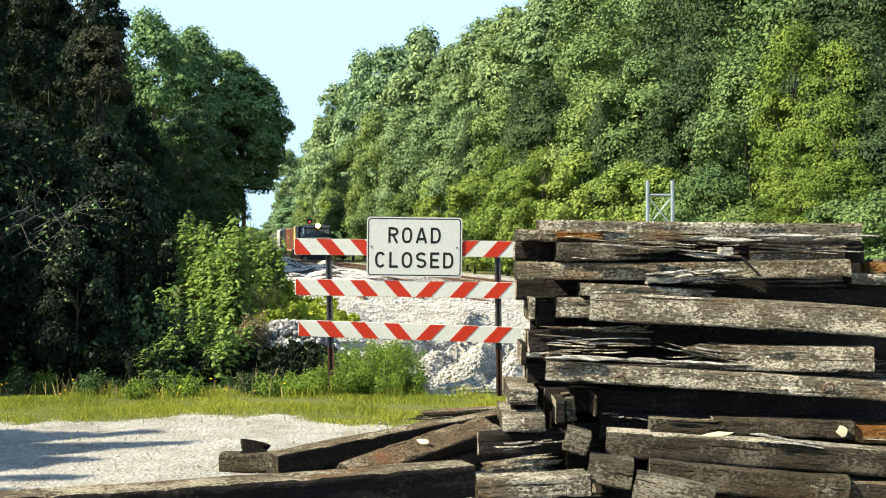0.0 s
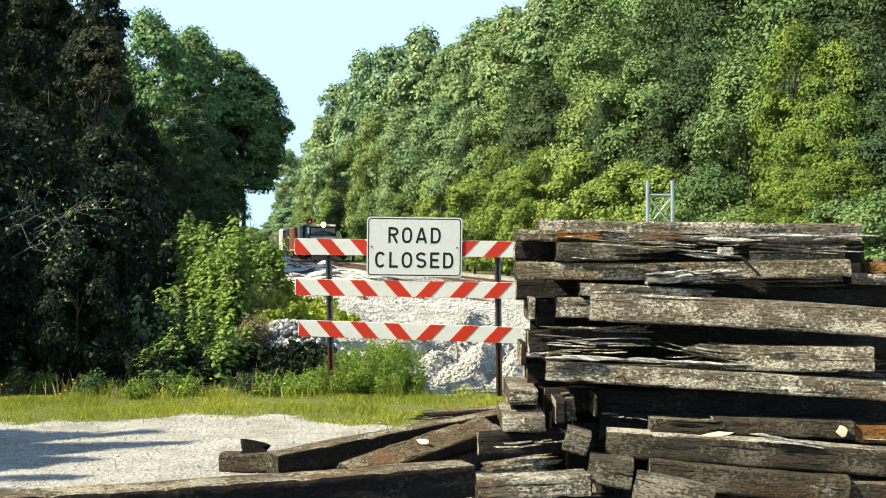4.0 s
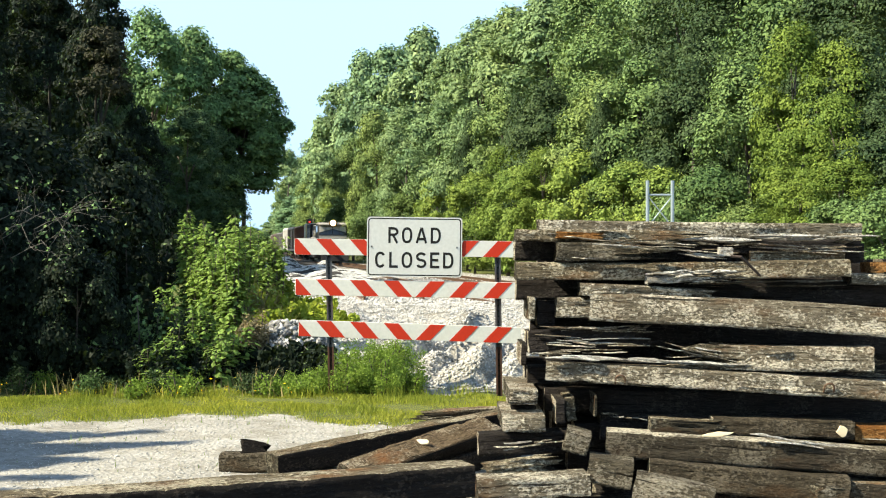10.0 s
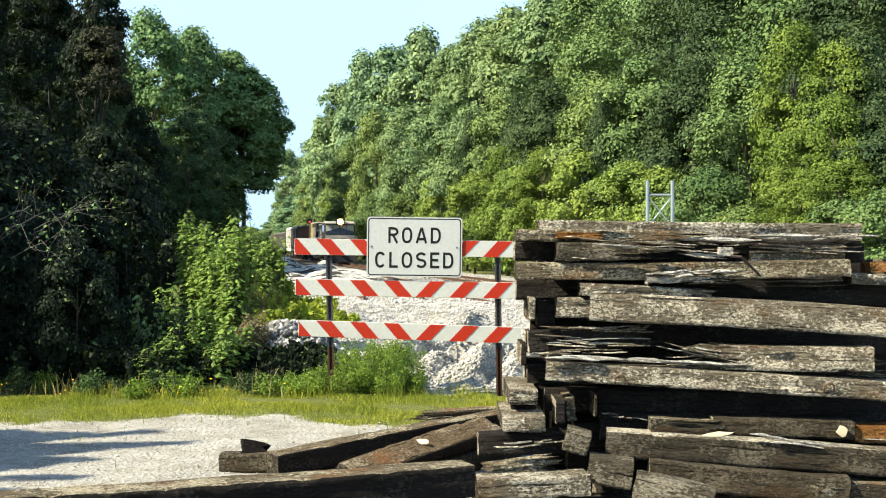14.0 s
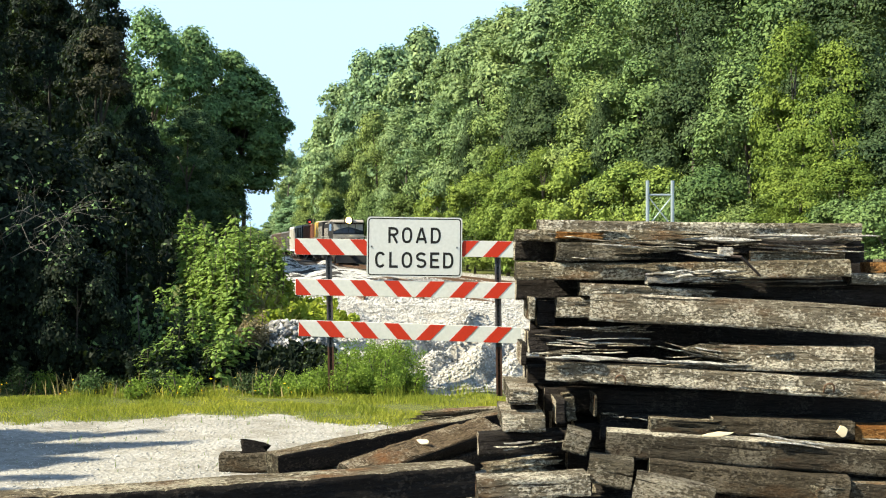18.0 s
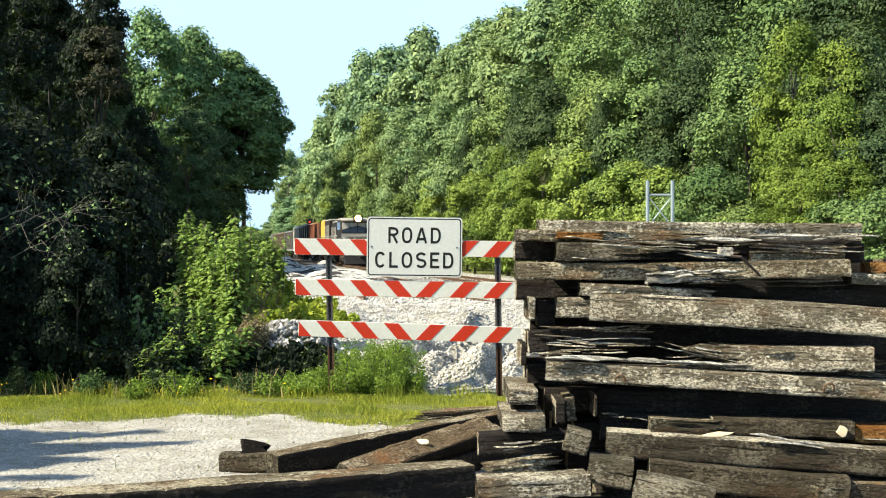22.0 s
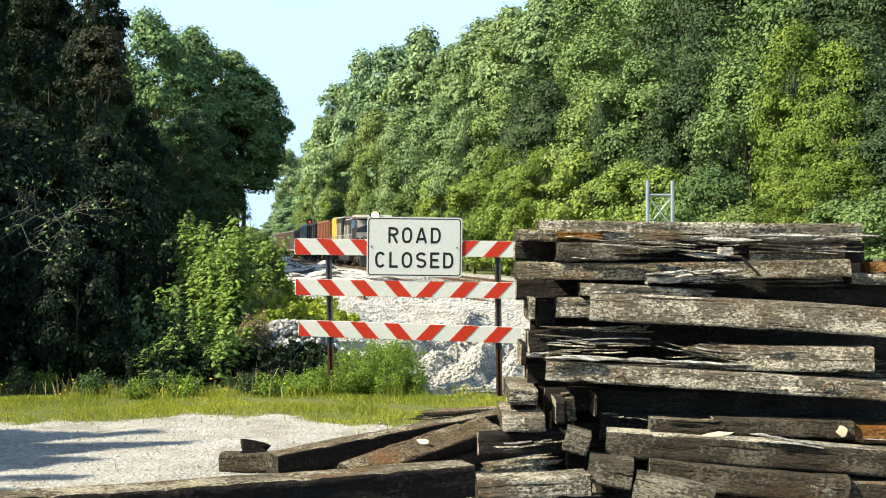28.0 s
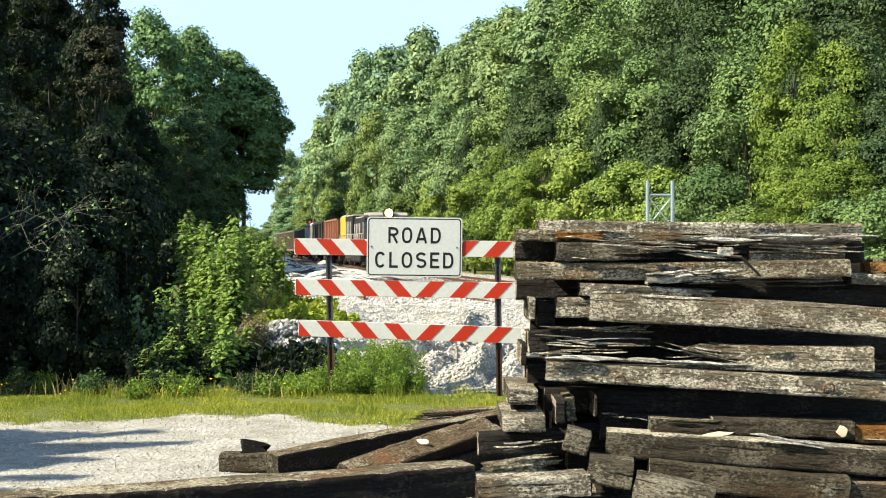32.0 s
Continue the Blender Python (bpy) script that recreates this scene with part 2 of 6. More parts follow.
def stone_material(name, a, c2):
    m, nt, b = material(name, 0.9)
    r = island_random(nt)
    n = noise_tex(nt, coords(nt), 30, 4)
    c = ramp(nt, r, [(0.0, a), (0.35, c2), (1.0, tuple(min(1, x * 1.15) for x in c2))])
    c = mix(nt, 0.35, c, ramp(nt, n, [(0.3, a), (0.7, c2)]))
    nt.links.new(c, b.inputs["Base Color"])
    bump(nt, b, n, 0.4, 0.01)
    return m


M["stone"] = stone_material("limestone_ballast", (0.20, 0.19, 0.175), (0.46, 0.445, 0.41))
def heap_material():
    """Dumped ballast: white stone with dark bands painted for the shaded ridge sides."""
    m, nt, b = material("dumped_ballast", 0.95)
    band = noise_tex(nt, coords(nt, (0.35, 2.6, 2.6)), 1.25, 3, 0.5)
    fine = noise_tex(nt, coords(nt), 9.0, 4, 0.7)
    c = ramp(nt, band, [(0.42, (0.055, 0.05, 0.045)), (0.47, (0.56, 0.545, 0.51))])
    c = mix(nt, 0.8, c, ramp(nt, fine, [(0.35, (0.45, 0.44, 0.42)), (0.62, (1.15, 1.15, 1.15))]), 'MULTIPLY')
    nt.links.new(c, b.inputs["Base Color"])
    bump(nt, b, fine, 1.0, 0.08)
    return m


M["heap"] = heap_material()
# darker copy of the rubble: the bank's shade put into the stone colour
M["shaded_rock"] = stone_material("shade_toned_rock", (0.045, 0.045, 0.043), (0.20, 0.195, 0.185))
M["rubble"] = stone_material("grey_rubble", (0.16, 0.15, 0.14), (0.48, 0.46, 0.43))


def ground_material():
    """Limestone gravel where the sheet's gravel share is high, grassy soil elsewhere."""
    m, nt, b = material("ground_gravel_and_soil", 0.95, 0.0, 0.15)
    v = coords(nt)
    at = nt.nodes.new("ShaderNodeAttribute")
    at.attribute_name = "gravel"
    pebble = nt.nodes.new("ShaderNodeTexVoronoi")
    pebble.inputs["Scale"].default_value = 26
    nt.links.new(v, pebble.inputs["Vector"])
    big = noise_tex(nt, v, 0.7, 5)
    mid = noise_tex(nt, v, 6.0, 5, 0.7)
    fine = noise_tex(nt, v, 60.0, 3)
    g = ramp(nt, pebble.outputs["Distance"], [(0.0, (0.345, 0.34, 0.322)), (0.5, (0.275, 0.27, 0.258)), (0.9, (0.20, 0.195, 0.18))])
    g = mix(nt, 0.5, g, ramp(nt, mid, [(0.3, (0.21, 0.205, 0.19)), (0.65, (0.365, 0.36, 0.342))]))
    g = mix(nt, 0.35, g, ramp(nt, big, [(0.35, (0.25, 0.238, 0.21)), (0.6, (0.37, 0.362, 0.345))]))
    g = mix(nt, 0.9, g, ramp(nt, noise_tex(nt, v, 17.0, 5, 0.75), [(0.36, (0.70, 0.68, 0.64)), (0.50, (1.0, 1.0, 0.99)), (0.66, (1.12, 1.12, 1.12))]), 'MULTIPLY')
    g = mix(nt, 0.8, g, ramp(nt, noise_tex(nt, v, 1.9, 6, 0.7), [(0.40, (0.74, 0.69, 0.59)), (0.52, (1.06, 1.03, 0.97))]), 'MULTIPLY')
    dt = nt.nodes.new("ShaderNodeAttribute")
    dt.attribute_name = "dirt"
    g = mix(nt, calc(nt, 'MULTIPLY', dt.outputs["Fac"], 0.85), g, ramp(nt, mid, [(0.3, (0.07, 0.052, 0.038)), (0.7, (0.22, 0.17, 0.125))]))
    s = ramp(nt, mid, [(0.3, (0.05, 0.055, 0.022)), (0.6, (0.12, 0.14, 0.035)), (0.8, (0.20, 0.19, 0.08))])
    s = mix(nt, 0.3, s, ramp(nt, fine, [(0.3, (0.05, 0.04, 0.025)), (0.7, (0.16, 0.18, 0.05))]))
    edge = calc(nt, 'ADD', at.outputs["Fac"], calc(nt, 'MULTIPLY', calc(nt, 'SUBTRACT', mid, 0.5), 1.1))
    f = ramp(nt, edge, [(0.42, (0, 0, 0)), (0.58, (1, 1, 1))])
    nt.links.new(mix(nt, f, s, g), b.inputs["Base Color"])
    bump(nt, b, calc(nt, 'ADD', mid, calc(nt, 'MULTIPLY', pebble.outputs["Distance"], -0.5)), 0.9, 0.03)
    return m


M["ground"] = ground_material()


# ---- mesh helpers ----
def mesh_np(name, verts, faces, mats, smooth=False):
    """A mesh from vertex and face arrays, all faces with the same number of corners."""
    me = bpy.data.meshes.new(name)
    verts, faces = np.asarray(verts, dtype=np.float32), np.asarray(faces, dtype=np.int32)
    k = faces.shape[1]
    me.vertices.add(len(verts))
    me.vertices.foreach_set("co", verts.ravel())
    me.loops.add(faces.size)
    me.loops.foreach_set("vertex_index", faces.ravel())
    me.polygons.add(len(faces))
    me.polygons.foreach_set("loop_start", np.arange(0, faces.size, k, dtype=np.int32))
    me.update(calc_edges=True)
    me.validate()
    for mt in mats if isinstance(mats, (list, tuple)) else [mats]:
        me.materials.append(mt)
    if smooth:
        me.polygons.foreach_set("use_smooth", np.ones(len(faces), dtype=bool))
    return me


def part(name, bm, mat, parent=None, label="", bevel=0.0, smooth=False):
    if bevel:
        bmesh.ops.bevel(bm, geom=bm.edges[:], offset=bevel, segments=1, affect='EDGES', clamp_overlap=True)
    bmesh.ops.recalc_face_normals(bm, faces=bm.faces)
    me = bpy.data.meshes.new(name)
    bm.to_mesh(me)
    bm.free()
    me.materials.append(mat)
    if smooth:
        for p in me.polygons:
            p.use_smooth = True
    return link(name, me, parent, label)


def link(name, me, parent=None, label=""):
    ob = new(name, me)
    if parent is not None:
        ob.parent = parent
    if label:
        tagged(ob, label)
    return ob


def box(bm, x0, x1, y0, y1, z0, z1, m=None):
    v = [bm.verts.new(p) for p in ((x0, y0, z0), (x1, y0, z0), (x1, y1, z0), (x0, y1, z0), (x0, y0, z1), (x1, y0, z1), (x1, y1, z1), (x0, y1, z1))]
    for f in ((0, 3, 2, 1), (4, 5, 6, 7), (0, 1, 5, 4), (1, 2, 6, 5), (2, 3, 7, 6), (3, 0, 4, 7)):
        bm.faces.new([v[i] for i in f])
    if m is not None:
        bmesh.ops.transform(bm, matrix=m, verts=v)
    return v


def prism(bm, pts, z0, z1, m=None):
    """A prism over the outline pts in XY, from z0 to z1."""
    a = [bm.verts.new((x, y, z0)) for x, y in pts]
    c = [bm.verts.new((x, y, z1)) for x, y in pts]
    bm.faces.new(a[::-1])
    bm.faces.new(c)
    n = len(pts)
    for i in range(n):
        bm.faces.new((a[i], a[(i + 1) % n], c[(i + 1) % n], c[i]))
    if m is not None:
        bmesh.ops.transform(bm, matrix=m, verts=a + c)


def tube(bm, p0, p1, r0, r1=None, n=8):
    p0, p1 = Vector(p0), Vector(p1)
    q = (p1 - p0).to_track_quat('Z', 'Y')
    r1 = r0 if r1 is None else r1
    rings = []
    for p, r in ((p0, r0), (p1, r1)):
        rings.append([bm.verts.new(p + q @ Vector((r * math.cos(2 * math.pi * i / n), r * math.sin(2 * math.pi * i / n), 0))) for i in range(n)])
    for i in range(n):
        bm.faces.new((rings[0][i], rings[0][(i + 1) % n], rings[1][(i + 1) % n], rings[1][i]))
    bm.faces.new(rings[0][::-1])
    bm.faces.new(rings[1])


def branch(bm, pts, r0, r1, n=7):
    """A bent, tapering limb through pts."""
    rings = []
    for i, p in enumerate(pts):
        p = Vector(p)
        d = Vector(pts[min(i + 1, len(pts) - 1)]) - Vector(pts[max(i - 1, 0)])
        q = d.to_track_quat('Z', 'Y')
        r = r0 + (r1 - r0) * i / (len(pts) - 1)
        rings.append([bm.verts.new(p + q @ Vector((r * math.cos(2 * math.pi * k / n), r * math.sin(2 * math.pi * k / n), 0))) for k in range(n)])
    for a, c in zip(rings, rings[1:]):
        for i in range(n):
            bm.faces.new((a[i], a[(i + 1) % n], c[(i + 1) % n], c[i]))
    bm.faces.new(rings[0][::-1])
    bm.faces.new(rings[-1])


def empty(name, m=None):
    ob = new(name)
    ob.empty_display_size = 0.2
    if m is not None:
        ob.matrix_basis = m
    return ob


# ---- the ground ----
def smooth01(a, b, v):
    t = np.clip((v - a) / (b - a), 0, 1)
    return t * t * (3 - 2 * t)


def wave(x, y, s, seed=0):
    """Cheap smooth unevenness, about -1 to 1."""
    r = np.random.RandomState(seed)
    out = 0
    for k in range(6):
        a, ph, f = r.uniform(0, 6.28), r.uniform(0, 6.28), r.uniform(0.6, 1.7) / s
        out = out + np.sin((np.cos(a) * x + np.sin(a) * y) * f * 6.28 + ph)
    return out / 3.2


def height(x, y):
    x, y = np.asarray(x, float), np.asarray(y, float)
    rise = smooth01(16.0, 19.4, y + 0.35 * wave(x, y, 3.5, 3)) * (0.42 - 0.30 * smooth01(24, 44, y))
    near = smooth01(15.2, 17.0, y) * (1 - smooth01(26, 40, y)) * (1 - smooth01(6, 10, np.abs(x)))
    mound = near * (0.16 * wave(x, y, 2.6, 5) + 0.05 * wave(x, y, 0.9, 6))
    gully = -0.34 * np.exp(-((x + 0.15 - 0.25 * (y - 18)) / 0.38) ** 2) * smooth01(16.0, 17.4, y) * (1 - smooth01(18.6, 20.5, y))
    hollow = 0.46 * np.exp(-((x + 2.3) / 0.75) ** 2 - ((y - 17.8) / 0.45) ** 2)
    for x0, y0, lean, ya, yb, up in ((-0.41, 18.0, 0.46, 17.6, 20.2, 0.42), (0.51, 16.8, 0.28, 16.5, 18.4, 0.38), (1.3, 17.6, 0.3, 16.8, 19.0, 0.30), (-0.05, 16.9, 0.36, 16.6, 18.2, 0.30)):
        s = x - x0 - lean * (y - y0) - 0.08 * wave(x, y, 0.8, 21)
        mound = mound + up * np.exp(-(s / np.where(s < 0, 0.45, 0.11)) ** 2) * smooth01(ya - 0.5, ya + 0.2, y) * (1 - smooth01(yb - 0.3, yb + 0.5, y))
    return rise + mound + gully + hollow + 0.012 * wave(x, y, 1.6, 8) * (y < 40)


def gravel_share(x, y):
    x, y = np.asarray(x, float), np.asarray(y, float)
    edge = 13.35 + 0.25 * wave(x, y * 0, 2.0, 11) + 0.22 * wave(x, y * 0.5, 0.6, 17) + 0.45 * np.exp(-((x + 2.6) / 1.3) ** 2) - 0.35 * smooth01(-1.8, -1.0, x)
    road = (1 - smooth01(edge - 0.5, edge + 0.5, y)) * (1 - smooth01(16, 24, np.abs(x))) * smooth01(-22, -14, y)
    left = -1.55 - 0.14 * (y - 17)
    bed = smooth01(16.1, 17.6, y + 0.3 * wave(x, y, 1.4, 12) + 0.9 * smooth01(-0.7, -0.1, x)) * smooth01(left - 0.5, left + 0.8, x)
    right_edge = 15.5 - 0.2 * y + np.maximum(0, 3.0 - 0.02 * y)
    bed = bed * (1 - smooth01(right_edge, right_edge + 3, x))
    return np.clip(np.maximum(road, bed), 0, 1)


def dirt_share(x, y):
    """Brown fines and old cinders along the two tracks."""
    x, y = np.asarray(x, float), np.asarray(y, float)
    out = 0
    for side in (0.0, -4.2):
        off = np.abs(x - (14.0 - 0.2 * y + side))
        out = np.maximum(out, 1 - smooth01(1.2, 2.3, off + 0.5 * wave(x, y, 4.0, 14)))
    return out * smooth01(38, 46, y)


def grid_lines(fine, step, far, grow=1.1):
    a, b = fine
    mid = np.arange(a, b + step * 0.5, step)
    out, s = [], step
    p = b
    while p < far[1]:
        s *= grow
        p += s
        out.append(p)
    lo, s, p = [], step, a
    while p > far[0]:
        s *= grow
        p -= s
        lo.append(p)
    return np.array(lo[::-1] + list(mid) + out)


def ground():
    xs = grid_lines((-3.5, 3.2), 0.10, (-2500, 2500))
    ys = grid_lines((9.0, 25.0), 0.16, (-2500, 4500))
    X, Y = np.meshgrid(xs, ys)
    Z = height(X, Y)
    nx, ny = len(xs), len(ys)
    i = (np.arange(ny - 1)[:, None] * nx + np.arange(nx - 1)[None, :]).ravel()
    faces = np.stack([i, i + 1, i + nx + 1, i + nx], 1)
    me = mesh_np("ground", np.stack([X.ravel(), Y.ravel(), Z.ravel()], 1), faces, M["ground"], True)
    at = me.attributes.new("gravel", 'FLOAT', 'POINT')
    at.data.foreach_set("value", gravel_share(X, Y).ravel().astype(np.float32))
    dirt = me.attributes.new("dirt", 'FLOAT', 'POINT')
    dirt.data.foreach_set("value", dirt_share(X, Y).ravel().astype(np.float32))
    tagged(new("ground", me), "pale limestone gravel lot with grassy verge and ballast bank", "ground", kind="structure")


ground()


# ---- foliage ----
def leaf_quads(c, out, size, rng):
    """Pointed leaf blades at the points c, facing roughly along out."""
    n = len(c)
    nor = out * 1.0 + rng.normal(size=(n, 3)) * 0.5 + np.array([0, 0, 0.3])
    nor /= np.linalg.norm(nor, axis=1)[:, None]
    t = np.cross(nor, rng.normal(size=(n, 3)))
    t /= np.linalg.norm(t, axis=1)[:, None] + 1e-9
    b = np.cross(nor, t)
    ln = (size * rng.uniform(0.6, 1.3, n))[:, None]
    w = ln * rng.uniform(0.5, 0.8, n)[:, None]
    v = np.stack([c - t * ln * 0.5, c + b * w * 0.5 - t * ln * 0.05, c + t * ln * 0.5 - nor * ln * 0.12, c - b * w * 0.5 - t * ln * 0.05], 1)
    return v.reshape(-1, 3), np.arange(n * 4).reshape(-1, 4)


def leaf_tris(c, out, size, rng):
    """Small three-cornered leaf sprays for the trees, facing roughly along out."""
    n = len(c)
    nor = out + rng.normal(size=(n, 3)) * 0.36 + np.array([0, 0, 0.2])
    nor /= np.linalg.norm(nor, axis=1)[:, None]
    t = np.cross(nor, rng.normal(size=(n, 3)))
    t /= np.linalg.norm(t, axis=1)[:, None] + 1e-9
    b = np.cross(nor, t)
    ln = (size * rng.uniform(0.6, 1.35, n))[:, None]
    w = ln * rng.uniform(0.4, 0.7, n)[:, None]
    v = np.stack([c - t * ln * 0.5 + b * w, c + t * ln * 0.7, c - t * ln * 0.4 - b * w], 1)
    return v.reshape(-1, 3), np.arange(n * 3).reshape(-1, 3)


def leaf_sprays(c, out, size, rng):
    """Rounder four-cornered leaf sprays for the nearer trees, a little cupped."""
    n = len(c)
    nor = out + rng.normal(size=(n, 3)) * 0.36 + np.array([0, 0, 0.2])
    nor /= np.linalg.norm(nor, axis=1)[:, None]
    t = np.cross(nor, rng.normal(size=(n, 3)))
    t /= np.linalg.norm(t, axis=1)[:, None] + 1e-9
    b = np.cross(nor, t)
    ln = (size * rng.uniform(0.65, 1.4, n))[:, None]
    w = ln * rng.uniform(0.27, 0.48, n)[:, None]
    v = np.stack([c - t * ln * 0.55, c + b * w + t * ln * 0.05 - nor * w * 0.25, c + t * ln * 0.6 - nor * ln * 0.1, c - b * w + t * ln * 0.02 - nor * w * 0.2], 1)
    return v.reshape(-1, 3), np.arange(n * 4).reshape(-1, 4)


def crown_points(rng, n, rx, z0, z1, clumps, clump_r, top=1.0):
    """Points on ragged clumps that fill an egg-shaped crown from z0 to z1."""
    cc = []
    while len(cc) < clumps:
        u = rng.uniform(0, 1)
        prof = math.sin(math.pi * min(1, u * 0.86 + 0.14)) ** 0.6
        a = rng.uniform(0, 2 * math.pi)
        rad = rx * prof * (0.35 + 0.65 * rng.uniform(0, 1) ** 0.4) * rng.uniform(0.78, 1.12)
        cc.append((rad * math.cos(a), rad * math.sin(a), z0 + (z1 - z0) * u ** top))
    cc = np.array(cc)
    rr = clump_r * rng.uniform(0.55, 1.35, clumps)
    k = rng.choice(clumps, n, p=rr ** 2 / (rr ** 2).sum())
    d = rng.normal(size=(n, 3))
    d /= np.linalg.norm(d, axis=1)[:, None]
    d[:, 2] = np.where(d[:, 2] < -0.35, -d[:, 2] * 0.6, d[:, 2])
    p = cc[k] + d * (rr[k] * (0.60 + 0.55 * rng.uniform(0, 1, n) ** 1.2))[:, None] * np.array([1.0, 1.0, 1.05])
    return p, d, cc


def tree(name, seed, mat, h=14.0, rx=4.0, base=0.8, n=9000, leaf=0.34, clumps=90, clump_r=1.15, top=1.0, limbs=4, bark="bark"):
    rng = np.random.RandomState(seed)
    root = empty(name)
    p, d, cc = crown_points(rng, n, rx - clump_r * 0.5, base + clump_r * 0.5, h - clump_r * 0.6, clumps, clump_r, top)
    core = np.stack([p[:, 0] / rx, p[:, 1] / rx, (p[:, 2] - h * 0.45) / h], 1)
    v, f = (leaf_sprays if leaf < 0.2 else leaf_tris)(p, d * 0.85 + core * 0.45, leaf, rng)
    link("crown", mesh_np("crown", v, f, mat), root)
    bm = bmesh.new()
    r = h * 0.016
    branch(bm, [(0, 0, -0.3), (r * 0.4, 0, h * 0.25), (-r * 0.5, r * 0.5, h * 0.55), (0, 0, h * 0.8)], r, r * 0.2)
    part("trunk", bm, M[bark], root, smooth=True)
    for i in rng.choice(len(cc), limbs, replace=False):
        bm = bmesh.new()
        c = Vector(cc[i])
        s = Vector((0, 0, max(base * 0.6, c.z * rng.uniform(0.55, 0.8))))
        m_ = s.lerp(c, 0.5) + Vector((0, 0, 0.25))
        branch(bm, [s, m_, c], r * 0.42, r * 0.1, 5)
        part("limb", bm, M[bark], root, smooth=True)
    return root


TREES, USED = {}, set()


def plant(kind, x, y, hgt, rad, turn, label, category="tree", group=""):
    """Puts a tree of the kind at (x, y), hgt metres high; the first one is the mother, moved into place."""
    root, h0, r0 = TREES[kind]
    first = kind not in USED
    USED.add(kind)
    z = float(height(x, y))
    m = pose(x, y, z - 0.05, 0, 0, turn) @ Matrix.Diagonal((rad / r0, rad / r0, hgt / h0, 1))
    if first:
        root.matrix_basis = m
    ob = root if first else copy_thing(root, m @ Matrix.Diagonal((1 / root.scale.x, 1 / root.scale.y, 1 / root.scale.z, 1)))
    return tagged(ob, label, category, group)


def make_tree_kinds():
    TREES["tall_far"] = (tree("tree", 11, M["leaf_far"], h=25.0, rx=4.8, n=22000, leaf=0.35, clumps=79, clump_r=1.47), 25.0, 4.8)
    TREES["tall_far_b"] = (tree("tree", 12, M["leaf_far"], h=25.0, rx=4.8, n=22000, leaf=0.35, clumps=67, clump_r=1.66, top=0.9), 25.0, 4.8)
    TREES["tall"] = (tree("tree", 13, M["leaf_mid"], h=18.0, rx=4.4, n=40000, leaf=0.155, clumps=84, clump_r=1.20), 18.0, 4.4)
    TREES["tall_b"] = (tree("tree", 14, M["leaf_mid"], h=18.0, rx=4.4, n=40000, leaf=0.155, clumps=67, clump_r=1.34, top=0.9), 18.0, 4.4)
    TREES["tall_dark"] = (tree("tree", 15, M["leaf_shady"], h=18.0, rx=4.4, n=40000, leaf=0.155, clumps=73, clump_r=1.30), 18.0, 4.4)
    TREES["broad"] = (tree("tree", 1, M["leaf_mid"], h=12.0, rx=3.2, base=0.4, n=28000, leaf=0.15, clumps=63, clump_r=0.93), 12.0, 3.2)
    TREES["broad_b"] = (tree("tree", 2, M["leaf_mid"], h=12.0, rx=3.2, base=0.4, n=28000, leaf=0.15, clumps=73, clump_r=0.84, top=0.9), 12.0, 3.2)
    TREES["tall_pale"] = (tree("tree", 21, M["leaf_pale"], h=23.0, rx=4.4, n=36000, leaf=0.22, clumps=90, clump_r=1.19), 23.0, 4.4)
    TREES["broad_pale"] = (tree("tree", 22, M["leaf_pale"], h=13.0, rx=3.3, base=0.4, n=28000, leaf=0.17, clumps=63, clump_r=0.95), 13.0, 3.3)
    TREES["oak"] = (tree("tree", 19, M["leaf_oak_shade"], h=18.0, rx=4.4, n=40000, leaf=0.155, clumps=63, clump_r=1.38), 18.0, 4.4)
    TREES["broad_dark"] = (tree("tree", 20, M["leaf_oak_shade"], h=12.0, rx=3.2, base=0.4, n=28000, leaf=0.15, clumps=57, clump_r=0.95), 12.0, 3.2)
    TREES["vine"] = (tree("tree", 23, M["leaf_dead"], h=12.3, rx=1.8, base=8.9, n=7000, leaf=0.13, clumps=60, clump_r=0.42, limbs=2, bark="dark_bark"), 12.3, 1.8)
    TREES["lime"] = (tree("tree", 3, M["leaf_lime"], h=9.0, rx=2.3, base=0.3, n=28000, leaf=0.1, clumps=84, clump_r=0.55), 9.0, 2.3)
    TREES["deep"] = (tree("tree", 5, M["leaf_deep_shade"], h=7.5, rx=2.4, base=0.3, n=24000, leaf=0.1, clumps=210, clump_r=0.44, bark="dark_bark"), 7.5, 2.4)
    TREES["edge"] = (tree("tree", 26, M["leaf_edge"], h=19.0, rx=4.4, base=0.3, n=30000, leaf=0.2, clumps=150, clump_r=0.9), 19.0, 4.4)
    TREES["spire"] = (tree("tree", 25, M["leaf_deep_shade"], h=7.0, rx=0.9, base=0.3, n=7000, leaf=0.12, clumps=60, clump_r=0.3, top=1.0), 7.0, 0.9)
    TREES["deep_tall"] = (tree("tree", 16, M["leaf_deep_shade"], h=19.0, rx=4.4, base=0.3, n=30000, leaf=0.2, clumps=192, clump_r=0.78, bark="dark_bark"), 19.0, 4.4)
    TREES["thicket"] = (tree("tree", 18, M["leaf_deep_shade"], h=3.2, rx=1.4, base=0.05, n=18000, leaf=0.075, clumps=122, clump_r=0.30), 3.2, 1.4)
    TREES["cut"] = (tree("tree", 8, M["leaf_dark"], h=23.0, rx=5.6, base=0.3, n=23000, leaf=0.28, clumps=95, clump_r=1.39), 23.0, 5.6)
    TREES["cut_dark"] = (tree("tree", 6, M["leaf_dark"], h=23.0, rx=5.6, base=1.5, n=23000, leaf=0.28, clumps=95, clump_r=1.39), 23.0, 5.6)
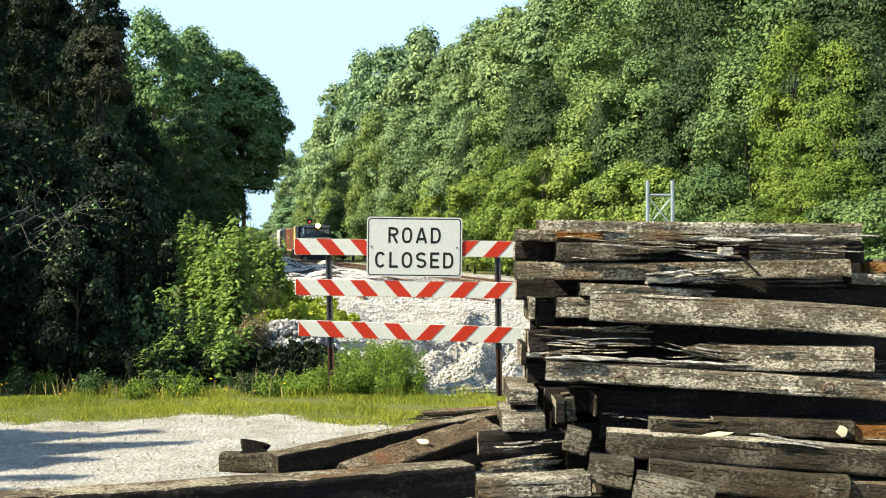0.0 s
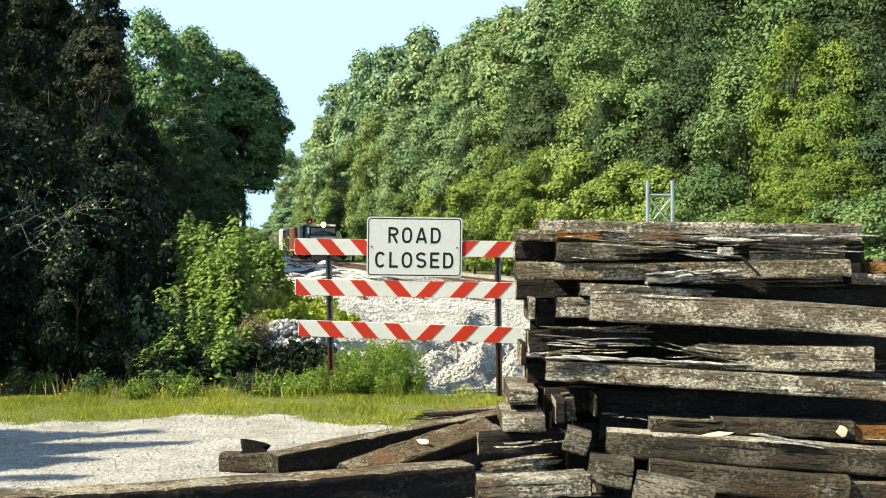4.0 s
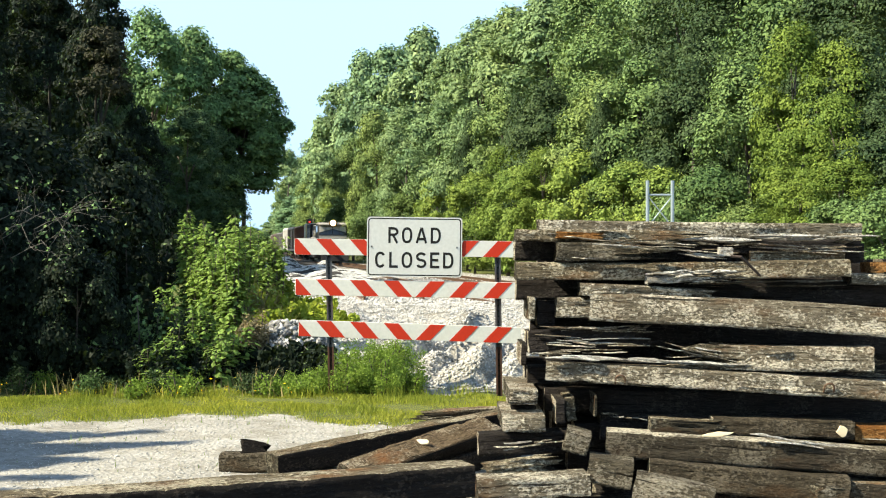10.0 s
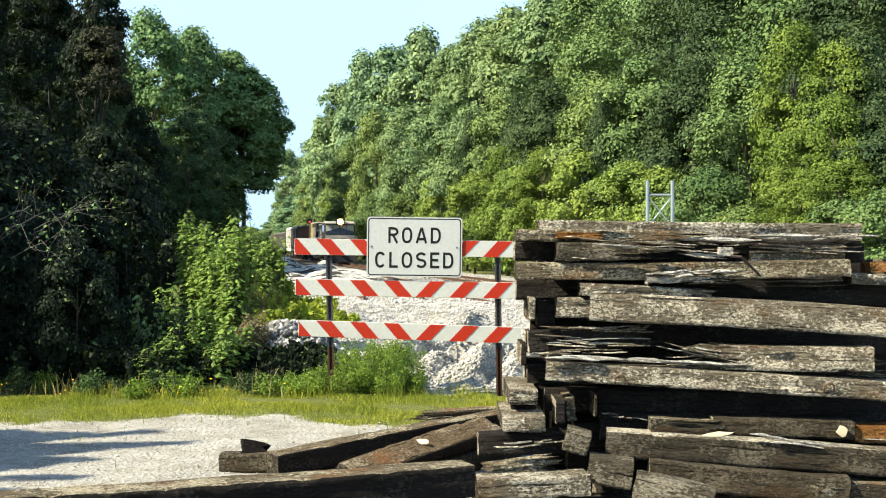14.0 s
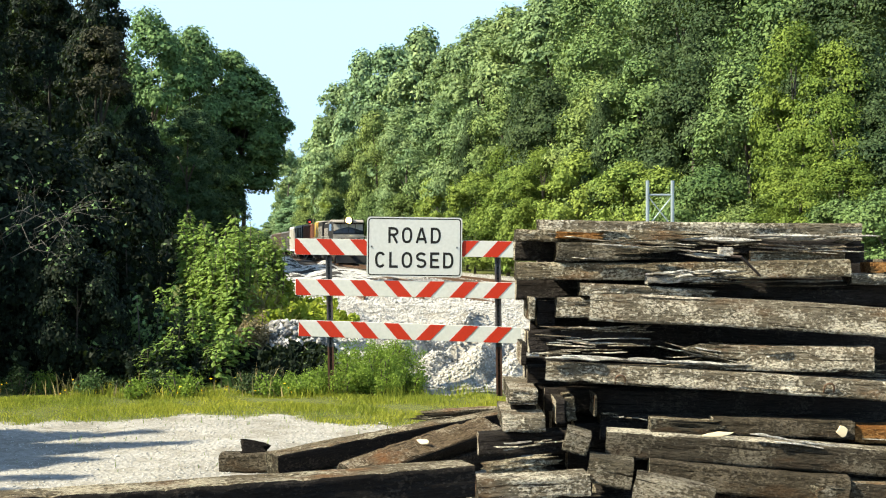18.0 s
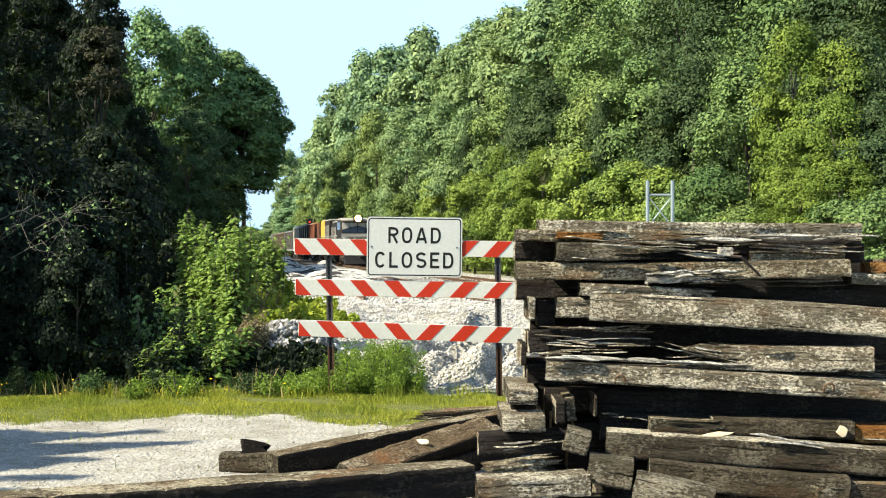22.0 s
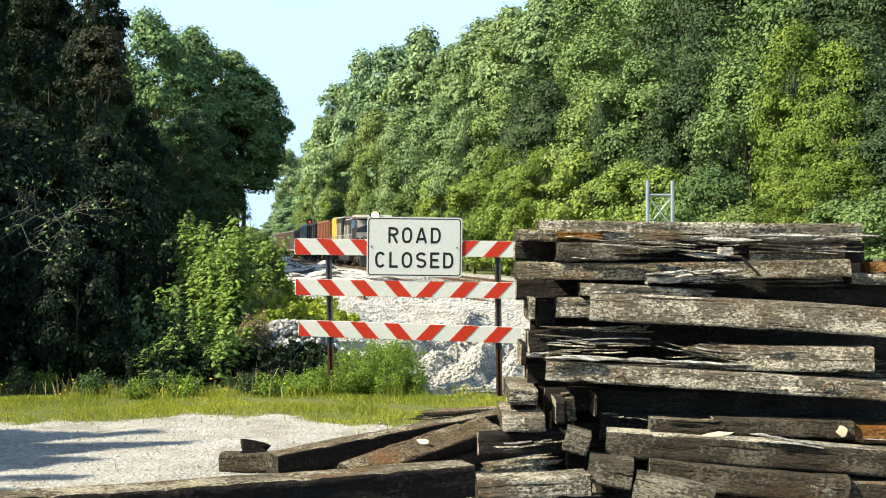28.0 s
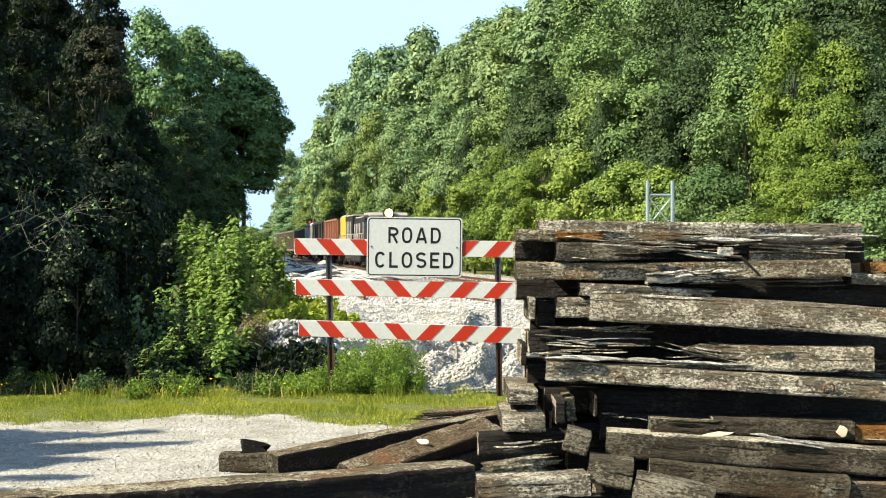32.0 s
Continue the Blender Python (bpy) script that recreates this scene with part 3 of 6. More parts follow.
    TREES["high_crown"] = (tree("tree", 9, M["leaf_dark"], h=22.0, rx=5.6, base=9.0, n=26000, leaf=0.26, clumps=175, clump_r=0.93), 22.0, 5.6)
    TREES["fresh"] = (tree("tree", 27, M["leaf_fresh"], h=6.0, rx=2.0, base=0.1, n=18000, leaf=0.12, clumps=60, clump_r=0.55), 6.0, 2.0)
    TREES["low"] = (tree("tree", 7, M["leaf_shady"], h=5.2, rx=2.0, base=0.1, n=18000, leaf=0.1, clumps=63, clump_r=0.55), 5.2, 2.0)
    TREES["low_b"] = (tree("tree", 17, M["leaf_mid"], h=5.2, rx=2.0, base=0.1, n=18000, leaf=0.1, clumps=53, clump_r=0.60), 5.2, 2.0)


make_tree_kinds()


# ---- woods: x, y, height, crown radius ----
RIGHT_TALL = [(-46.5, 360.0, 14.2, 4.8), (-40.5, 330.0, 16.0, 5.2), (-31.5, 293.1, 20.3, 5.1), (-26.0, 250.5, 22.1, 5.0), (-22.5, 227.3, 25.7, 4.8), (-16.4, 191.9, 28.3, 5.0), (-10.9, 169.7, 28.3, 4.8),
              (-6.5, 152.5, 27.5, 4.9), (-2.5, 137.4, 25.9, 4.8)]
RIGHT_BACK = [(10.1, 84.7, 20.6, 4.6), (11.8, 75.8, 19.4, 4.6), 
              (15.4, 53.0, 14.9, 4.0), (12.5, 91.0, 19.0, 4.5), (20.0, 50.0, 15.0, 4.5)]
RIGHT_FILL = [(16.8, 93.0, 24.5, 5.2), (23.5, 88.0, 24.0, 6.0), (27.0, 80.0, 22.0, 6.0), (6.5, 118.0, 24.5, 5.2), (11.0, 105.0, 23.5, 5.2), (14.5, 95.0, 23.0, 5.2), (18.0, 84.0, 22.0, 5.2), (1.5, 140.0, 24.4, 5.5), (-4.5, 165.0, 28.5, 5.5)]
RIGHT_FRONT = [(-26.6, 243.8, 11.2, 3.6), (-22.0, 207.3, 14.1, 3.6), (-14.2, 175.5, 15.9, 3.8), (-11.1, 150.5, 15.3, 3.7), (-7.0, 129.9, 16.2, 3.5), 
               (4.0, 81.7, 12.0, 3.1), (7.9, 64.6, 10.8, 2.9), (9.2, 57.7, 10.7, 2.8), (11.7, 46.5, 8.7, 2.6)]
RIGHT_PALE = [(1.0, 119.9, 21.6, 4.4), (3.7, 111.6, 22.6, 4.5), (5.8, 100.9, 21.6, 4.4), (8.1, 94.3, 21.4, 4.5)]
RIGHT_PALE_FRONT = [(-3.4, 114.4, 15.0, 3.5), (-0.4, 99.5, 13.8, 3.4), (1.9, 90.3, 12.3, 3.2)]
# the next two lists take the leaf colour that carries the gaps' shade
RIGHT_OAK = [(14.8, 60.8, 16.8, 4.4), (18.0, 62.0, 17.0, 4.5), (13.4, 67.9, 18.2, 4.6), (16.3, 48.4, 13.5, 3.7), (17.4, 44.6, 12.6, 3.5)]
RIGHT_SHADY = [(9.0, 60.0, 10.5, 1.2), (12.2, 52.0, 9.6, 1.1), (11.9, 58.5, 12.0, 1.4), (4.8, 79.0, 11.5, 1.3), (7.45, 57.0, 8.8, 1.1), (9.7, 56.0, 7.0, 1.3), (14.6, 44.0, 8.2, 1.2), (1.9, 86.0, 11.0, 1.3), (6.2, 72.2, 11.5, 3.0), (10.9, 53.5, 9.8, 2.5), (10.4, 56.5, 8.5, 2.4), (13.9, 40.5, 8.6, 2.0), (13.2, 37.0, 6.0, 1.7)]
RIGHT_LIME = [(-17.0, 186.0, 10.7, 2.6), (4.0, 74.4, 8.0, 2.4), (12.3, 42.6, 9.6, 1.9), (13.1, 40.6, 8.6, 2.0), (11.2, 38.0, 5.4, 1.6), (12.1, 37.2, 6.4, 1.6), (11.7, 35.6, 4.2, 1.5), (5.4, 65.5, 7.1, 2.2)]
RIGHT_FRESH = [(6.4, 57.4, 6.2, 2.1), (7.7, 51.9, 5.4, 1.9), (2.1, 79.3, 6.6, 2.4), (-0.3, 92.1, 7.0, 2.5), (8.6, 47.0, 4.8, 1.7), (4.2, 70.0, 6.4, 2.1)]
RIGHT_LOW = [(-12.6, 153.5, 7.4, 2.6), (-7.2, 127.6, 7.6, 2.8), (-3.6, 108.0, 6.5, 2.6), (9.0, 45.0, 4.4, 1.7),
             (9.3, 42.0, 4.6, 1.9), (9.9, 39.6, 3.2, 1.5), (10.9, 33.6, 3.0, 1.5), (11.6, 31.6, 3.2, 1.5), (12.6, 30.1, 4.2, 1.6)]
# the first stands hidden behind the rest, added to shade the wood's edge
LEFT_NEAR = [(-38.5, 121.0, 26.0, 6.0), (-22.6, 57.0, 14.5, 2.4), (-24.5, 62.0, 18.5, 3.0), (-15.2, 60.5, 8.6, 2.0), (-17.0, 60.0, 15.8, 2.3), (-21.3, 66.0, 16.8, 3.1), (-26.0, 74.0, 22.0, 4.6), (-47.0, 126.0, 28.5, 8.5), (-43.7, 97.2, 23.0, 8.1), (-37.9, 103.7, 23.6, 7.5), (-36.6, 113.4, 25.4, 6.6), (-42.0, 110.0, 25.4, 7.5), (-50.2, 106.9, 25.0, 8.1), ]
LEFT_EDGE = [(-26.5, 126.5, 16.2, 3.6), (-33.0, 113.0, 22.5, 5.0), (-33.0, 101.0, 22.0, 5.4), (-30.5, 107.0, 21.5, 4.2), (-27.5, 135.5, 17.0, 4.0), (-26.5, 141.0, 16.0, 4.0)]
LEFT_VINE = [(-16.4, 58.4, 12.3, 1.8)]
LEFT_THICKET = [(-5.0, 16.6, 2.1, 0.65), (-5.6, 17.2, 2.5, 0.8), (-7.9, 18.2, 3.2, 1.3), (-6.9, 18.6, 2.6, 1.2), (-6.6, 20.8, 2.6, 1.0), (-7.0, 20.4, 3.8, 1.4), (-8.8, 19.4, 3.9, 1.5), (-8.2, 22.5, 4.2, 1.5), (-6.4, 23.0, 3.8, 1.3), (-9.6, 26.0, 4.8, 1.7), (-7.6, 27.0, 4.2, 1.4)]
# out-of-view trees added to block sun from the thicket and low sky
LEFT_SHADE = [(-14.0, 2.0, 7.4, 2.2), (-13.8, 5.0, 7.2, 2.1), (-14.2, 8.0, 7.6, 2.2), (-15.5, 11.0, 8.2, 2.3), (-14.5, -1.5, 7.5, 2.2), (-15.0, -5.0, 7.8, 2.3), (-9.2, 15.7, 6.2, 1.1), (-10.3, 15.5, 7.4, 1.2), (-8.3, 16.7, 5.4, 1.0), (-9.4, 17.2, 6.4, 1.2), (-12.0, 14.5, 8.0, 1.5), (-13.6, 15.6, 8.6, 1.8), (-12.4, 18.2, 8.8, 1.9), (-13.4, 21.0, 9.0, 2.2), (-14.0, 24.5, 10.0, 2.4), (-14.6, 28.0, 10.5, 2.4)]
# farther unseen trees, added only to cut sky light on the lot
LEFT_FAR_OUT = [(-28.0, -13.0, 16.5, 6.0), (-29.0, -4.0, 17.0, 6.0), (-28.0, 4.5, 17.0, 6.0), (-29.0, 13.0, 17.5, 6.0), (-28.0, 21.0, 17.0, 6.0)]
LEFT_MID = [(-29.2, 151.0, 15.8, 5.0), (-28.6, 145.0, 13.0, 4.4), (-33.0, 138.0, 28.6, 6.2), (-29.9, 144.0, 28.0, 5.2), (-28.2, 139.0, 14.7, 5.0), (-37.0, 146.0, 24.0, 4.0)]
LEFT_HIGH = [(-25.4, 150.8, 20.2, 6.9), (-26.4, 149.0, 25.6, 7.0), (-25.2, 153.0, 24.0, 6.8)]
LEFT_OUT = [(-10.6, 7.6, 6.7, 0.9), (-11.2, 9.0, 7.5, 1.0), (-11.2, 8.2, 7.4, 1.0), (-10.9, 9.4, 6.8, 0.9), (-10.9, 8.85, 6.9, 1.0), (-10.9, 8.25, 6.8, 0.9), (-11.0, 9.9, 6.8, 0.7), (-10.5, 10.06, 7.4, 0.5), (-10.2, 10.31, 6.4, 0.75), (-11.0, 10.19, 6.6, 0.75), (-11.6, 9.63, 6.9, 0.8), (-11.0, 9.07, 8.4, 0.5), (-10.4, 9.28, 7.2, 0.65), (-10.5, 9.22, 6.8, 0.9), (-10.5, 9.17, 6.2, 0.9), (-10.3, 8.6, 7.0, 0.6), (-10.5, 8.52, 6.8, 0.9), (-10.8, 8.34, 6.6, 0.9), (-11.6, 8.57, 7.1, 0.8), (-10.0, 7.83, 6.9, 0.36), (-10.2, 7.87, 6.5, 0.5), (-10.3, 7.82, 6.2, 0.6), (-10.2, 8.31, 6.4, 0.5), (-10.1, 7.34, 6.6, 0.4), (-10.1, 7.37, 6.2, 0.5)]
CUT_LOW = [(-29.8, 196.0, 4.0, 2.6), (-31.8, 206.0, 4.5, 3.0), (-36.5, 225.0, 5.5, 3.5), (-40.0, 245.0, 6.0, 3.6)]
FAR = [(-47.5, 375.0, 31.0, 5.5), (-50.5, 390.0, 22.0, 5.0), (-46.5, 402.0, 31.0, 6.5), (-54.0, 386.0, 11.5, 4.5), (-40.5, 395.0, 36.0, 6.5), (-64.0, 410.0, 8.0, 6.5), (-73.0, 415.0, 10.0, 6.5), (-57.0, 400.0, 8.6, 5.0), (-52.0, 380.0, 9.0, 5.0), (-82.0, 420.0, 9.0, 7.0)]


def woods():
    turn = 0
    for rows, kinds, label, group in (
            (RIGHT_TALL, ("tall_far", "tall_far_b"), "tall broadleaf tree in full green leaf beside the railway", "wood along the railway"),
            (RIGHT_BACK, ("tall", "tall_b", "tall_dark"), "tall broadleaf tree with dense sunlit green crown", "wood along the railway"),
            (RIGHT_FILL, ("tall_far", "tall_far_b"), "tall tree deeper in the wood", "wood along the railway"),
            (RIGHT_FRONT, ("broad", "broad_b"), "leafy green broadleaf tree at the wood's edge", "wood along the railway"),
            (RIGHT_PALE, ("tall_pale",), "tall tree with pale sunlit green crown", "wood along the railway"),
            (RIGHT_PALE_FRONT, ("broad_pale",), "pale green broadleaf tree at the wood's edge", "wood along the railway"),
            (RIGHT_OAK, ("oak",), "tall oak with its green darkened to stand for shaded hollows", "wood along the railway"),
            (RIGHT_SHADY, ("broad_dark",), "broadleaf tree darkened to stand for a shaded gap at the wood's edge", "wood along the railway"),
            (RIGHT_LIME, ("lime",), "young tree with bright yellow-green leaves", "wood along the railway"),
            (RIGHT_FRESH, ("fresh",), "low bushy tree with fresh bright green leaves", "saplings along the railway"),
            (RIGHT_LOW, ("low", "low_b"), "low bushy green sapling at the wood's edge", "saplings along the railway"),
            (LEFT_NEAR, ("deep_tall",), "tall tree with the wood's shade painted into its dense foliage", "shaded wood"),
            (LEFT_EDGE, ("edge",), "tall green tree at the wood's edge with shade-dim leaf", "shaded wood"),
            (LEFT_FAR_OUT, ("deep_tall",), "tall tree added out of view to cut sky light on the lot", "shaded wood"),
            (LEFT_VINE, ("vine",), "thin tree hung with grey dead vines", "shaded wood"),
            (LEFT_THICKET, ("thicket",), "sapling in shade-dark leaf in the thicket behind the verge", "thicket"),
            (LEFT_SHADE, ("deep",), "leafy tree added out of view to shade the thicket and lot", "shaded wood"),
            (LEFT_MID, ("cut", "cut_dark"), "broadleaf tree with dark shaded side overhanging the railway", "shaded wood"),
            (CUT_LOW, ("low",), "low bushy green tree beside the far track", "saplings along the railway"),
            (LEFT_HIGH, ("high_crown",), "tree with a high dark crown hanging over the railway cut", "shaded wood"),
            (FAR, ("tall_far",), "distant broadleaf tree at the end of the railway cut", "distant wood"),
            (LEFT_OUT, ("spire",), "slender dark leafy tree shading the gravel lot", "shaded wood")):
        for i, (x, y, h, r) in enumerate(rows):
            turn += 77
            plant(kinds[i % len(kinds)], x, y, h, r, turn, label, "tree", group)


woods()


# ---- railway ----
RAIL_Z = 0.11 + 0.17


BEND = 185.0


def track_point(d, side=0.0):
    """The line of the main track: d metres ahead of the camera, side metres off to the right of it."""
    x, slope = 14.0 - 0.2 * d, -0.2
    if d > BEND:
        x, slope = x + 0.0005 * (d - BEND) ** 2, slope + 0.001 * (d - BEND)
    ln = math.hypot(1.0, slope)
    return x + side / ln, d - side * slope / ln


def heading(d):
    """Direction in degrees of a car that rolls towards the camera."""
    return math.degrees(math.atan2(-1.0, 0.2 - 0.001 * max(0.0, d - BEND)))


HEADING = heading(0.0)


def track(name, side, d0, d1, label, sunk=0.0):
    root = empty(name, pose(0, 0, RAIL_Z - 0.17 - sunk))
    stops = [d0, min(d1, BEND)] + [d for d in np.arange(BEND + 6, d1 + 1, 6.0)]
    for s in (-0.7535, 0.7535):
        bm = bmesh.new()
        for w, z0, z1 in ((0.07, 0.02, 0.035), (0.012, 0.035, 0.125), (0.036, 0.125, 0.17)):
            rings = []
            for d in stops:
                (xa, ya), (xb, yb) = track_point(d, side + s - w), track_point(d, side + s + w)
                rings.append([bm.verts.new(p) for p in ((xa, ya, z0), (xb, yb, z0), (xb, yb, z1), (xa, ya, z1))])
            for a, c in zip(rings, rings[1:]):
                for k in range(4):
                    bm.faces.new((a[k], a[(k + 1) % 4], c[(k + 1) % 4], c[k]))
        bmesh.ops.recalc_face_normals(bm, faces=bm.faces[:])
        part("rail", bm, M["rail"], root)
    bm = bmesh.new()
    box(bm, -0.115, 0.115, -1.3, 1.3, -0.16, 0.02)
    bmesh.ops.bevel(bm, geom=bm.edges[:], offset=0.012, segments=1, affect='EDGES')
    me = bpy.data.meshes.new("crosstie")
    bm.to_mesh(me)
    bm.free()
    me.materials.append(M["tie_side"])
    rng = random.Random(int(side * 7) + 3)
    k = 0
    while d0 + k * 0.55 < min(d1, 165.0):
        d = d0 + k * 0.55
        x, y = track_point(d, side + rng.uniform(-0.06, 0.06))
        ob = link("crosstie", me, root)
        ob.matrix_basis = pose(x, y, 0, 0, 0, heading(d) + rng.uniform(-1.5, 1.5))
        k += 1
    bm = bmesh.new()
    while d0 + k * 0.55 < d1:
        x, y = track_point(d0 + k * 0.55, side)
        box(bm, -0.115, 0.115, -1.3, 1.3, -0.16, 0.02, pose(x, y, 0, 0, 0, heading(d0 + k * 0.55)))
        k += 1
    if bm.verts:
        part("far_crossties", bm, M["tie_side"], root)
    else:
        bm.free()
    return tagged(root, label, "railway track", kind="structure")


track("main_track", 0.0, 36.0, 300.0, "rusty steel rails on weathered wooden crossties in white ballast")
track("side_track", -4.2, 30.0, 150.0, "rusty siding rails on brown crossties in white ballast", 0.03)


def ballast_heap(x, y, length, width, high, turn, seed, tilt=0.0, rough=0.04):
    """A long low heap of dumped ballast with an uneven crest."""
    rng = np.random.RandomState(seed)
    nu, nv = 80, 26
    u, v = np.meshgrid(np.linspace(-1, 1, nu), np.linspace(-1, 1, nv))
    px, py = u * length / 2, v * width / 2
    crest = 0.5 + 0.18 * wave(px, py * 0, 2.2, seed + 3)
    z = np.where(v < crest, np.clip((v + 1) / (1 + crest), 0, 1) ** 1.2, np.clip((1 - v - 0.12) / (0.88 - crest), 0, 1))
    z = high * np.clip(1 - u ** 2, 0, 1) * z * (0.85 + 0.4 * wave(px, py, 3.0, seed)) + rng.uniform(-rough, rough, u.shape) - 0.05
    i = (np.arange(nv - 1)[:, None] * nu + np.arange(nu - 1)[None, :]).ravel()
    ob = new("gravel_mound", mesh_np("gravel_mound", np.stack([px.ravel(), py.ravel(), z.ravel()], 1), np.stack([i, i + 1, i + nu + 1, i + nu], 1), M["heap"]))
    ob.matrix_basis = pose(x, y, float(height(x, y)), 0, tilt, turn)
    tagged(ob, "long low heap of white ballast beside the siding", "gravel heap")


ballast_heap(-8.9, 75.0, 16.0, 2.6, 0.42, HEADING + 3, 4)
ballast_heap(-6.0, 61.0, 13.0, 2.4, 0.32, HEADING - 2, 7)
ballast_heap(-13.0, 96.0, 18.0, 3.0, 0.5, HEADING + 2, 9)
# dumped across the bank beside the siding, one load behind the other
for k, (hx, hy, high) in enumerate(((-6.9, 56.5, 0.50), (-5.6, 59.5, 0.62), (-7.4, 62.5, 0.80), (-6.2, 66.5, 0.80), (-8.6, 70.0, 1.0), (-7.2, 74.0, 0.95), (-10.4, 79.0, 1.05))):
    ballast_heap(hx, hy, 4.6 + 0.3 * k, 1.9, high, (12, 24, 9, 20, 6, 16, 10)[k], 30 + k, -4.0, 0.012)


def loose_rail(x, y, length, bend, turn):
    """A discarded rail lying on the ballast, bent along its length."""
    bm = bmesh.new()
    rings = []
    for k in range(13):
        t = k / 12
        px, py = t * length, bend * math.sin(math.pi * t)
        rings.append([bm.verts.new((px, py + a, b)) for a, b in ((-0.07, 0), (0.07, 0), (0.02, 0.03), (0.035, 0.17), (-0.035, 0.17), (-0.02, 0.03))])
    for a, c in zip(rings, rings[1:]):
        for k in range(6):
            bm.faces.new((a[k], a[(k + 1) % 6], c[(k + 1) % 6], c[k]))
    bm.faces.new(rings[0][::-1])
    bm.faces.new(rings[-1])
    ob = part("loose_rail", bm, M["rail"])
    ob.matrix_basis = pose(x, y, float(height(x, y)) + 0.03, 0, 0, turn)
    tagged(ob, "rusty discarded rail lying in the ballast", "rail")


for k, (x, y, ln, bend) in enumerate(((-8.2, 66.0, 12.0, 0.5), (-7.4, 64.0, 12.0, 0.35), (-6.6, 60.0, 11.0, 0.3), (-4.3, 50.0, 11.0, 0.2), (-3.6, 52.0, 12.0, 0.25), (-9.6, 82.0, 13.0, 0.4))):
    loose_rail(x, y, ln, bend, HEADING + (-3, 2, 4, -2, 3, 1)[k])


# ---- rolling stock: local X runs forward, rails at z = 0, front coupler at x = 0 ----
WHEELS = []


def wheelset_mesh():
    bm = bmesh.new()
    for s in (-1, 1):
        tube(bm, (0, s * 0.70, 0), (0, s * 0.80, 0), 0.47, 0.46, 20)
        tube(bm, (0, s * 0.66, 0), (0, s * 0.70, 0), 0.51, 0.51, 20)
        tube(bm, (0, s * 0.80, 0), (0, s * 0.84, 0), 0.20, 0.16, 12)
    tube(bm, (0, -0.7, 0), (0, 0.7, 0), 0.09, 0.09, 8)
    for a in range(4):
        box(bm, -0.03, 0.03, -0.825, -0.80, 0.2, 0.42, Matrix.Rotation(a * math.pi / 2, 4, 'Y'))
    me = bpy.data.meshes.new("wheelset")
    bm.to_mesh(me)
    bm.free()
    me.materials.append(M["truck_steel"])
    return me


WHEELSET = wheelset_mesh()


def bogie(parent, x, axles, spread):
    bm = bmesh.new()
    h = spread * (axles - 1) / 2
    for s in (-1.06, 1.06):
        box(bm, x - h - 0.35, x + h + 0.35, s - 0.09, s + 0.09, 0.62, 0.82)
        box(bm, x - 0.45, x + 0.45, s - 0.11, s + 0.11, 0.34, 0.66)
        for k in range(axles):
            cx = x - h + k * spread
            box(bm, cx - 0.16, cx + 0.16, s - 0.14, s + 0.14, 0.36, 0.64)
    box(bm, x - 0.3, x + 0.3, -1.06, 1.06, 0.55, 0.85)
    ob = part("truck", bm, M["truck_steel"], parent, bevel=0.02)
    for k in range(axles):
        w = link("wheelset", WHEELSET, ob)
        w.matrix_basis = pose(x - h + k * spread, 0, 0.46)
        WHEELS.append(w)
    return ob


def slab(name, mat, parent, *boxes, bevel=0.02, label=""):
    bm = bmesh.new()
    for bx in boxes:
        box(bm, *bx)
    return part(name, bm, mat, parent, label, bevel)


def side_poly(name, mat, parent, pts, y0, y1, bevel=0.03, label=""):
    """A body whose side outline is pts in XZ, from y0 to y1 across."""
    bm = bmesh.new()
    prism(bm, pts, -y1, -y0, Matrix.Rotation(math.pi / 2, 4, 'X'))
    return part(name, bm, mat, parent, label, bevel)


